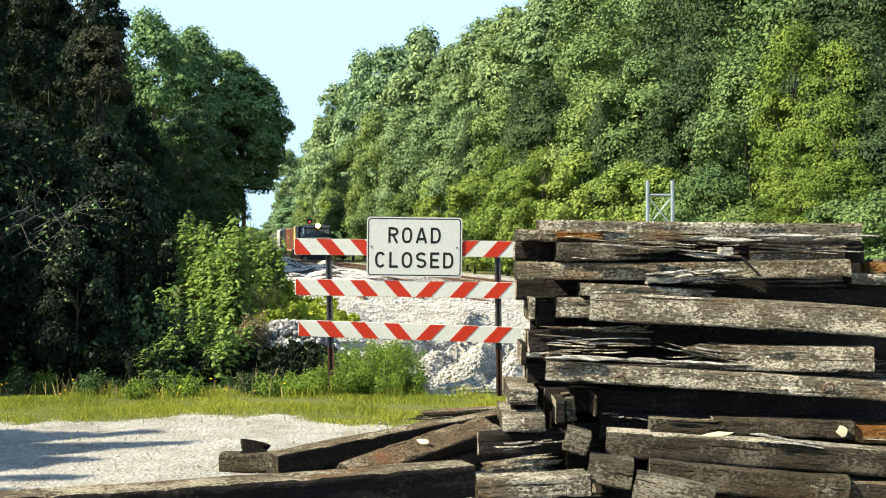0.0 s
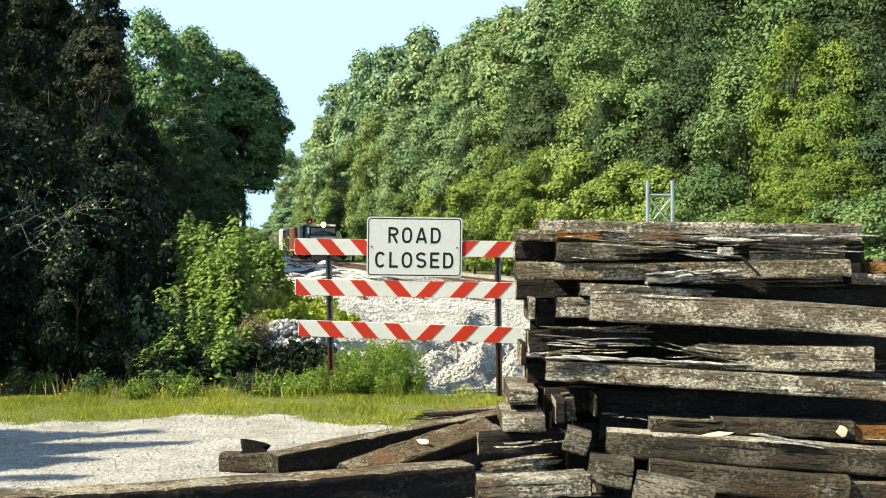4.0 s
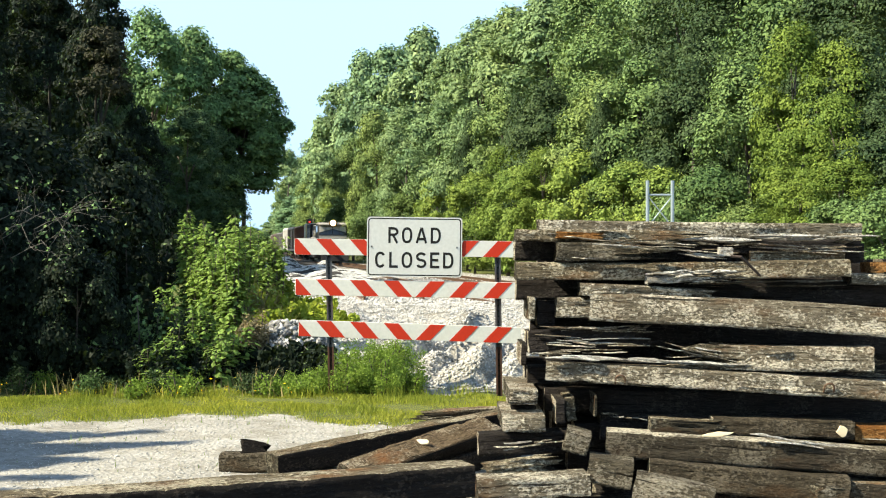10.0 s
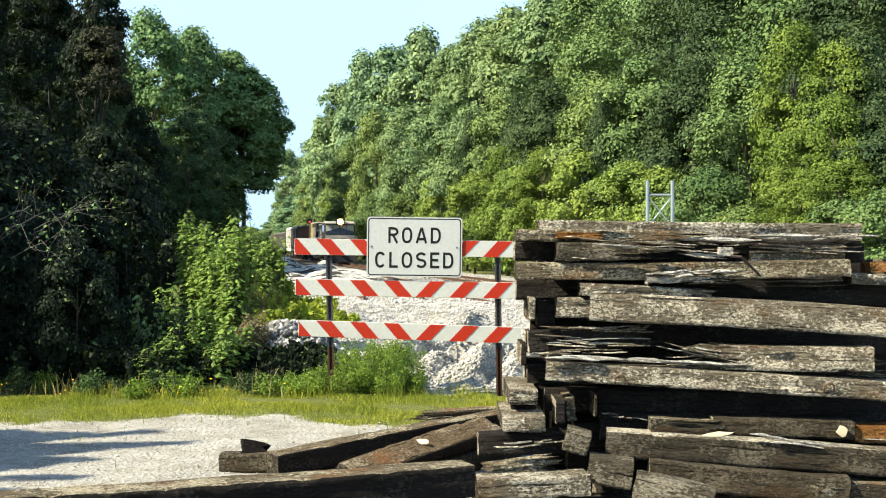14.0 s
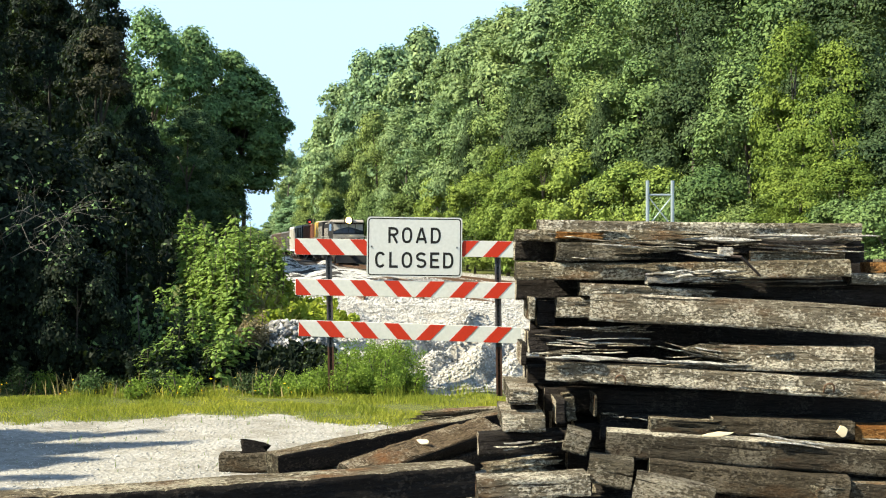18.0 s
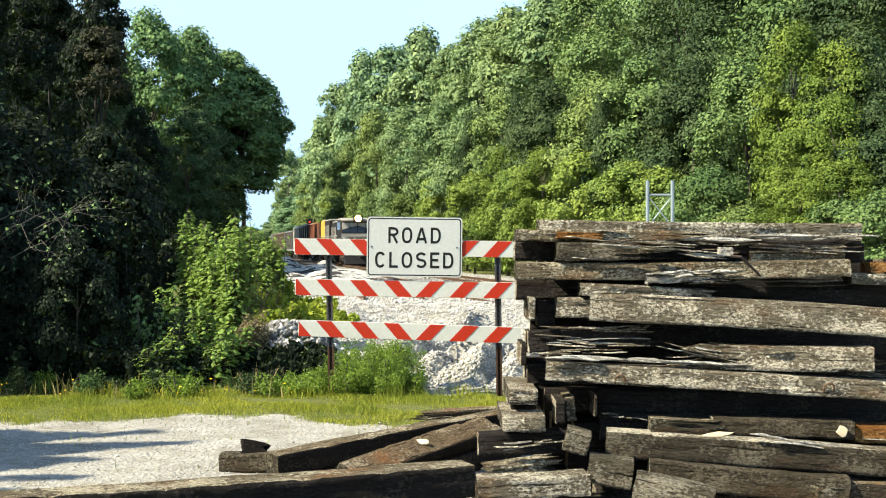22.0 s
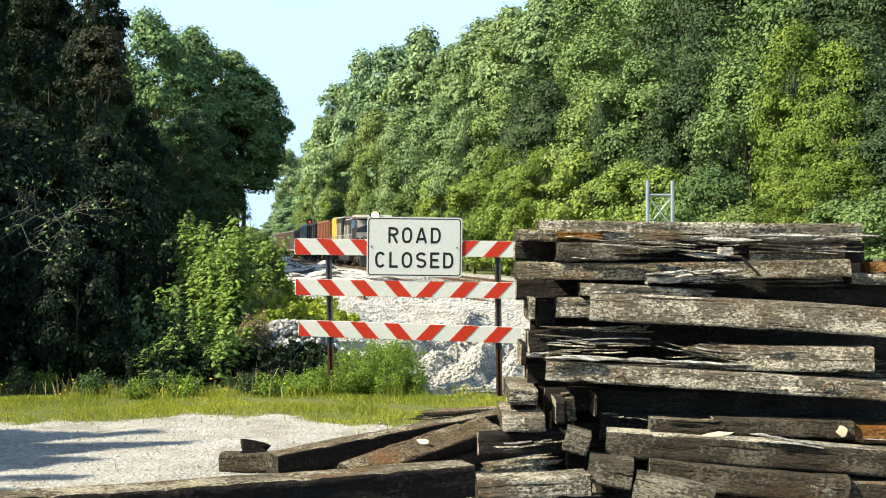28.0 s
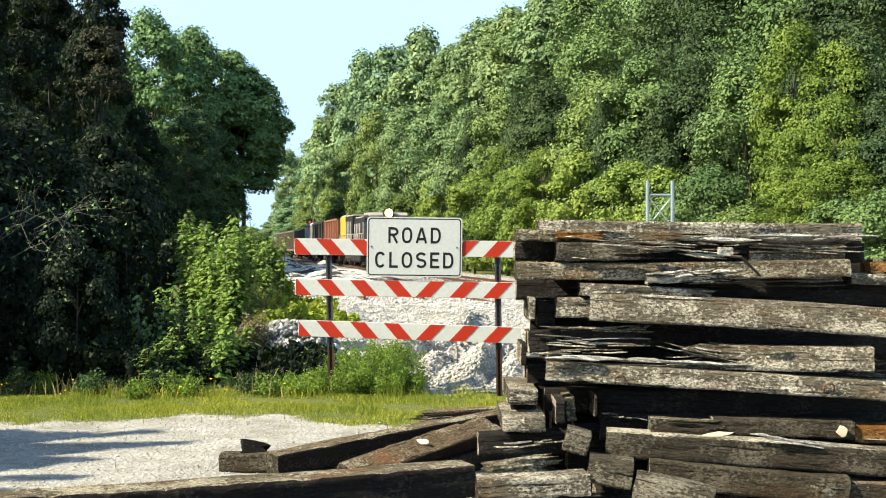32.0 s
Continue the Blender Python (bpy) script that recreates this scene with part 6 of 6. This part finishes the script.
def sprout(seed, mat, x, y, top, shoots, leaf, spread, label):
    """A clump of upright leafy shoots: whorls of drooping oval leaves on short stalks, folded along the midrib."""
    rng = np.random.RandomState(seed)
    g = float(height(x, y))
    root = empty("sapling", pose(x, y, g - 0.03))
    verts = []
    for s in range(shoots):
        a, r = rng.uniform(0, 6.28), spread * math.sqrt(rng.uniform(0.05, 1))
        hh = (top - g) * rng.uniform(0.84, 1.08) * (1 - 0.16 * r / spread)
        foot = np.array([0.3 * r * math.cos(a), 0.3 * r * math.sin(a), 0.0])
        tip = np.array([r * math.cos(a), r * math.sin(a), hh])
        bend = (foot + tip) / 2 + np.array([0, 0, hh * 0.08])
        bm = bmesh.new()
        branch(bm, [tuple(foot), tuple(bend), tuple(tip)], 0.014, 0.004, 5)
        part("stem", bm, M["bark"], root)
        z = hh * rng.uniform(0.10, 0.22)
        while z < hh * 1.0:
            u = z / hh
            c = foot * (1 - u) ** 2 + 2 * bend * u * (1 - u) + tip * u * u
            size = leaf * (1.15 - 0.55 * u) * rng.uniform(0.8, 1.2)
            stalk = (0.05 + 0.11 * (1 - u) ** 0.7) * rng.uniform(0.6, 1.2)
            for k in range(rng.randint(4, 7)):
                b = rng.uniform(0, 6.28)
                out = np.array([math.cos(b), math.sin(b), 0.0])
                side = np.array([-out[1], out[0], 0.0])
                droop = rng.uniform(-0.1, 0.95)
                ax = out * math.cos(droop) - np.array([0, 0, math.sin(droop)])
                up = np.cross(ax, side)
                up = up * (1 if up[2] > 0 else -1)
                p = c + out * stalk * rng.uniform(0.5, 1.1) + np.array([0, 0, rng.uniform(-0.02, 0.05)])
                w = size * rng.uniform(0.34, 0.48)
                for sgn in (-1, 1):
                    verts += [p, p + ax * size * 0.45 + side * w * sgn - up * size * 0.07, p + ax * size, p + ax * size * 0.5 + up * size * 0.03]
            z += rng.uniform(0.06, 0.10) * (1.2 - 0.4 * u)
    v = np.array(verts)
    link("foliage", mesh_np("foliage", v, np.arange(len(v)).reshape(-1, 4), mat), root)
    return tagged(root, label, "sapling", "saplings beside the verge")


SPROUTS = [(-4.39, 21.08, 2.67), (-4.12, 20.77, 2.37), (-3.82, 20.01, 2.52), (-3.54, 19.45, 2.44), (-3.12, 18.17, 2.5), (-3.01, 18.29, 2.11), (-3.35, 19.13, 2.17), (-4.08, 20.27, 1.72), (-3.54, 19.12, 1.84), (-3.21, 18.39, 1.47),
           (-3.84, 17.2, 1.45), (-3.38, 21.5, 2.4), (-3.22, 21.2, 2.15), (-3.02, 21.6, 2.28), (-2.86, 21.3, 2.28), (-3.6, 21.3, 2.25), (-3.1, 21.0, 1.7), (-3.55, 16.25, 0.8), (-3.1, 16.35, 0.7), (-3.9, 16.3, 0.65), (-3.7, 16.6, 0.95), (-3.35, 16.7, 1.2), (-2.95, 16.5, 0.75), (-2.85, 16.9, 0.9)]


def undergrowth():
    for i, (x, y, top) in enumerate(SPROUTS):
        sprout(40 + i, M["leaf_shrub"], x, y, top, 7, 0.125, 0.17, "sunlit bright green sapling with drooping leaves beside the verge")
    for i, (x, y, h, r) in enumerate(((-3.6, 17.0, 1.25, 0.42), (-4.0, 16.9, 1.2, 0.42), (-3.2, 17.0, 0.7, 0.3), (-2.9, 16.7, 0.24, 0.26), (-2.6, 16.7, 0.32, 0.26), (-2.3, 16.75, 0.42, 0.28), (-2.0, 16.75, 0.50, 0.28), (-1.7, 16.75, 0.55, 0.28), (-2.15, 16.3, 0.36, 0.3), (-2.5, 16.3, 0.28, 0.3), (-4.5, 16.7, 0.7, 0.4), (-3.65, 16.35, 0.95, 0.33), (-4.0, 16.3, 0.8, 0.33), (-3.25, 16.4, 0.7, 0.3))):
        shrub("bush", 140 + i, M["leaf_deep_shade"], x, y, h, r, 1900, 0.06, 14, "bush in shade-dark leaf in the hollow behind the verge")
    for i, (x, y, h, r) in enumerate(((-4.15, 16.95, 1.45, 0.35), (-4.5, 17.0, 1.05, 0.35), (-4.0, 16.6, 0.9, 0.35), (-4.75, 16.7, 0.75, 0.35))):
        shrub("shrub", 180 + i, M["leaf_dark"], x, y, h, r, 420, 0.075, 9, "dim green shrub at the foot of the thicket", low=0.7, levels=8)
    for i, (x, y, h, r) in enumerate(((-2.72, 17.3, 0.78, 0.15), (-2.60, 17.35, 0.66, 0.14), (-2.80, 17.2, 0.70, 0.12))):
        shrub("dry_weed", 130 + i, M["dry_leaf"], x, y, h, r, 2600, 0.035, 26, "dry brown weeds among the green saplings", "weeds")
    rng = random.Random(12)
    for i in range(15):
        x, y = -7.2 + 0.36 * i + rng.uniform(-0.3, 0.3), 15.7 + rng.uniform(-0.25, 0.5)
        shrub("weed_clump", 160 + i, M[("leaf_oak_shade", "weed", "leaf_oak_shade", "leaf_shady", "weed")[i % 5]], x, y, rng.uniform(0.24, 0.52), rng.uniform(0.16, 0.34), 1300, 0.034, 18, "tall flowering weeds along the back of the verge", "weeds")
    for i, (x, y, h, r) in enumerate(((-1.35, 15.9, 0.52, 0.45), (-0.8, 15.95, 0.56, 0.45), (-0.5, 16.0, 0.5, 0.3), (-1.0, 16.5, 0.66, 0.5), (-1.75, 15.8, 0.42, 0.35), (-2.0, 15.85, 0.3, 0.3), (-0.7, 16.8, 0.6, 0.4))):
        shrub("weed_clump", 60 + i, M["weed"], x, y, h, r * 1.15, 8500, 0.026, 34, "low sprawling green weeds in front of the ballast bank", "weeds")
    for i, (x, y, h, r) in enumerate(((-2.35, 20.5, 0.75, 0.5), (-2.9, 21.5, 0.95, 0.6), (-1.95, 19.4, 0.6, 0.4), (-2.6, 24.0, 0.8, 0.6), (-5.3, 35.0, 1.3, 0.9), (-2.0, 18.6, 0.45, 0.35), (-2.6, 19.1, 0.8, 0.35), (-2.25, 19.8, 0.75, 0.35), (-1.7, 20.4, 0.5, 0.3), (-2.55, 18.4, 0.7, 0.3), (-2.6, 18.1, 0.6, 0.28), (-2.95, 19.7, 0.85, 0.35), (-2.6, 19.9, 0.85, 0.35), (-2.3, 20.3, 0.8, 0.35), (-2.75, 19.2, 0.65, 0.3), (-3.15, 20.3, 0.95, 0.35))):
        shrub("bush", 70 + i, M["bank_leaf"], x, y, h, r, 1400, 0.09, 16, "small yellow-green bush growing on the ballast bank")
    for i, (x, y, h, r) in enumerate(((-6.6, 44.0, 1.3, 1.0), (-8.0, 53.0, 1.5, 1.2), (-9.8, 63.0, 1.5, 1.3), (-11.8, 73.0, 1.7, 1.4), (-13.8, 84.0, 1.8, 1.6), (-16.5, 98.0, 2.0, 1.8), (-19.5, 113.0, 2.2, 2.0))):
        shrub("bush", 110 + i, M["leaf_shrub"], x, y, h, r, 1500, 0.2, 12, "green bush growing beside the railway siding")
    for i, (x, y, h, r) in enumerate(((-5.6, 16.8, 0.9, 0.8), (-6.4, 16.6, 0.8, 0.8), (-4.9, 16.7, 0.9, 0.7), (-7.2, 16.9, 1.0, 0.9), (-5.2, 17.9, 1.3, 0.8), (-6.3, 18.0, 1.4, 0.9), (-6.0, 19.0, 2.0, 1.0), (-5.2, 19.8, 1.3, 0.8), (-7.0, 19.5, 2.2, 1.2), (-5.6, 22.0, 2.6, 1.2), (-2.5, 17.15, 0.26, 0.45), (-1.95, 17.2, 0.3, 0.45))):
        shrub("bush", 90 + i, M["leaf_deep_shade"], x, y, h, r, 1600, 0.13, 14, "bush in shade-dark leaf under the trees")


undergrowth()


def blades(name, seed, x0, x1, y0, y1, n, h, w, mat, keep, label, category):
    rng = np.random.RandomState(seed)
    x, y = rng.uniform(x0, x1, n), rng.uniform(y0, y1, n)
    k = keep(x, y, rng.uniform(0, 1, n))
    x, y = x[k], y[k]
    n = len(x)
    z = height(x, y) - 0.01
    tall = h * rng.uniform(0.4, 1.25, n) * (0.75 + 0.45 * wave(x, y, 1.1, seed))
    tall = np.maximum(tall, h * 0.25)
    a, lean = rng.uniform(0, 6.28, n), rng.uniform(0.0, 0.6, n) * tall
    b = rng.uniform(0, 6.28, n)
    base = np.stack([x, y, z], 1)
    side = np.stack([np.cos(a), np.sin(a), 0 * a], 1) * w * rng.uniform(0.6, 1.4, (n, 1))
    tip = base + np.stack([np.cos(b) * lean, np.sin(b) * lean, tall], 1)
    midp = base * 0.5 + tip * 0.5 + np.stack([0 * a, 0 * a, tall * 0.12], 1)
    v = np.stack([base - side, base + side, midp + side * 0.7, tip, midp - side * 0.7], 1).reshape(-1, 3)
    f = np.arange(n * 5).reshape(-1, 5)
    ob = new(name, mesh_np(name, v, f, mat))
    return tagged(ob, label, category, kind="stuff")


def verge():
    grassy = lambda x, y, r: (gravel_share(x, y) < 0.8 * r * r + 0.06) & (y < 15.7 + 0.5 * wave(x, y, 1.5, 31) + 2.0 * smooth01(-2.4, -1.2, x) * (1 - 0.75 * smooth01(-0.7, -0.1, x)))
    blades("grass", 1, -9, 3.2, 12.6, 17.4, 170000, 0.055, 0.0045, M["grass"], grassy, "sunlit yellow-green grass verge", "grass")
    blades("tall_grass", 2, -9, 2.2, 15.2, 16.6, 7000, 0.17, 0.004, M["grass"], lambda x, y, r: grassy(x, y, r) & (wave(x, y, 1.8, 9) > -0.2), "taller green grass below the bushes", "grass")
    blades("dry_grass", 3, -3.35, -2.5, 18.7, 20.4, 2600, 0.72, 0.005, M["straw"], lambda x, y, r: wave(x, y, 1.6, 4) > -0.3 + 1.2 * (x + 3.0), "pale dry grass on the bank", "grass")
    blades("weed_stalks", 4, -9, -1.9, 15.5, 16.6, 900, 0.30, 0.008, M["straw"], lambda x, y, r: r < 0.6, "brown seed stalks along the verge", "weeds")
    blades("gravel_weeds", 5, -5.5, 1.0, 10.3, 14.0, 2600, 0.07, 0.004, M["weed"], lambda x, y, r: r < 0.08 + 0.9 * smooth01(12.6, 13.8, y) * (wave(x, y, 0.5, 41) > 0.05), "sparse thin weeds in the gravel", "weeds")
    rng = np.random.RandomState(77)
    n = 140
    x, y = rng.uniform(-8.5, -1.5, n), rng.uniform(14.8, 16.6, n)
    c = np.stack([x, y, height(x, y) + rng.uniform(0.06, 0.2, n)], 1)
    v, f = leaf_quads(c, np.tile(np.array([[0, -0.4, 0.8]]), (n, 1)), 0.035, rng)
    tagged(new("wildflowers", mesh_np("wildflowers", v, f, M["flower"])), "small yellow wildflowers in the grass", "flowers", kind="stuff")


verge()


def stones(name, seed, x0, x1, y0, y1, n, size, mat, keep, label, category="gravel"):
    """Angular crushed stones lying on the ground."""
    rng = np.random.RandomState(seed)
    x, y = rng.uniform(x0, x1, n), y0 + (y1 - y0) * rng.uniform(0, 1, n) ** 1.5
    k = keep(x, y, rng.uniform(0, 1, n))
    x, y = x[k], y[k]
    n = len(x)
    s = size * rng.uniform(0.5, 1.5, n)
    base = np.array([(1, 0, 0), (0, 1, 0), (-1, 0, 0), (0, -1, 0), (0, 0, 1), (0, 0, -1)], float)
    v = base[None] * rng.uniform(0.55, 1.25, (n, 6, 1)) + rng.normal(size=(n, 6, 3)) * 0.22
    a = rng.uniform(0, 6.28, n)
    ca, sa = np.cos(a)[:, None], np.sin(a)[:, None]
    v = np.stack([v[..., 0] * ca - v[..., 1] * sa, v[..., 0] * sa + v[..., 1] * ca, v[..., 2] * 0.75], -1)
    v = v * (s * 0.5)[:, None, None] + np.stack([x, y, height(x, y) + s * 0.12], 1)[:, None]
    tri = np.array([(0, 1, 4), (1, 2, 4), (2, 3, 4), (3, 0, 4), (1, 0, 5), (2, 1, 5), (3, 2, 5), (0, 3, 5)])
    f = (np.arange(n)[:, None, None] * 6 + tri[None]).reshape(-1, 3)
    return tagged(new(name, mesh_np(name, v.reshape(-1, 3), f, mat)), label, category, kind="stuff")


def rock_beds():
    on_bed = lambda x, y, r: gravel_share(x, y) > 0.35 + 0.4 * r
    stones("ballast", 1, -3.2, 3.5, 16.2, 34, 60000, 0.046, M["stone"], on_bed, "loose white crushed limestone ballast")
    stones("ballast", 2, -9, 8, 34, 80, 16000, 0.085, M["stone"], on_bed, "loose white crushed limestone ballast along the track")
    stones("gravel", 3, -5.5, 1.0, 9.4, 14.0, 5000, 0.018, M["stone"], on_bed, "fine pale gravel scattered over the lot")
    stones("rubble", 6, -3.0, -1.5, 17.0, 18.0, 1500, 0.085, M["shaded_rock"], lambda x, y, r: r < 0.9, "grey broken rock on the bank, darkened to stand for shade", "rubble")
    stones("rubble", 4, -3.2, -1.3, 17.3, 20.6, 1600, 0.09, M["rubble"], lambda x, y, r: r < 0.9, "grey-white broken rubble on the bank", "rubble")


rock_beds()


def dead_branches():
    rng = random.Random(31)
    for x, y, top, s in ((-5.7, 16.2, 2.7, 0.8), (-5.3, 16.15, 2.9, 0.6), (-5.15, 16.2, 2.5, 0.6), (-6.0, 16.3, 2.55, 0.7), (-5.6, 16.1, 2.3, 0.6), (-5.85, 16.25, 3.0, 0.6), (-5.4, 16.3, 2.8, 0.5)):
        ob = empty("dead_branch", pose(x, y, float(height(x, y))))
        tips = []

        def grow(p, d, length, r, depth):
            pts = [p]
            for k in range(4):
                d = (d + Vector((rng.uniform(-0.35, 0.35), rng.uniform(-0.25, 0.25), rng.uniform(-0.3, 0.3)))).normalized()
                pts.append(pts[-1] + d * length / 4)
                if depth and k > 0:
                    grow(pts[-1], (d + Vector((rng.uniform(-0.9, 0.9), rng.uniform(-0.4, 0.4), rng.uniform(-0.8, 0.6)))).normalized(), length * 0.55, r * 0.6, depth - 1)
            bm = bmesh.new()
            branch(bm, pts, r, r * 0.35, 4)
            part("bough" if depth == 2 else "twig", bm, M["twig"], ob)
            tips.extend(pts[2:])
        knee = Vector((-0.35 * s, 0.25, top * 0.75))
        foot = knee + Vector((-0.5, 1.3, -0.35))
        grow(knee, Vector((0.8, -0.2, 0.35)).normalized(), 1.3 * s, 0.0055, 2)
        lr = np.random.RandomState(int(top * 100) + int(s * 10))
        c = np.array([tuple(p) for p in tips])[lr.choice(len(tips), 26)] + lr.normal(size=(26, 3)) * 0.06
        v, f = leaf_quads(c, lr.normal(size=(26, 3)) * 0.8 + np.array([-0.2, -0.3, 0.3]), 0.055, lr)
        link("vine_leaves", mesh_np("vine_leaves", v, f, M["leaf_dark"]), ob, "few small green vine leaves")
        bm = bmesh.new()
        branch(bm, [foot, foot.lerp(knee, 0.5) + Vector((0.1, 0, 0)), knee], 0.012, 0.007, 5)
        part("stem", bm, M["bark"], ob)
        tagged(ob, "bare grey dead branch in front of the shaded wood", "branch")


dead_branches()


# ---- what moves: the train rolls in at walking pace ----
def travelled(t):
    return 1.61 * t + 0.0025 * t * t


def motions():
    times = [0.5 * k for k in range(65)]
    for ob, at in TRAIN:
        rows = []
        for t in times:
            d = 144.3 - 2.3 - travelled(t) + at / 1.0198
            x, y = track_point(d)
            rows.append((t, pose(x, y, RAIL_Z, 0, 0, heading(d + 8.0))))
        walk(ob, rows)
    turns = [0.32 * k for k in range(101)]
    for w in WHEELS:
        place = w.matrix_basis.translation.copy()
        walk(w, [(t, pose(*place, 0, math.degrees(travelled(t) * 1.0198 / 0.47), 0)) for t in turns])


motions()
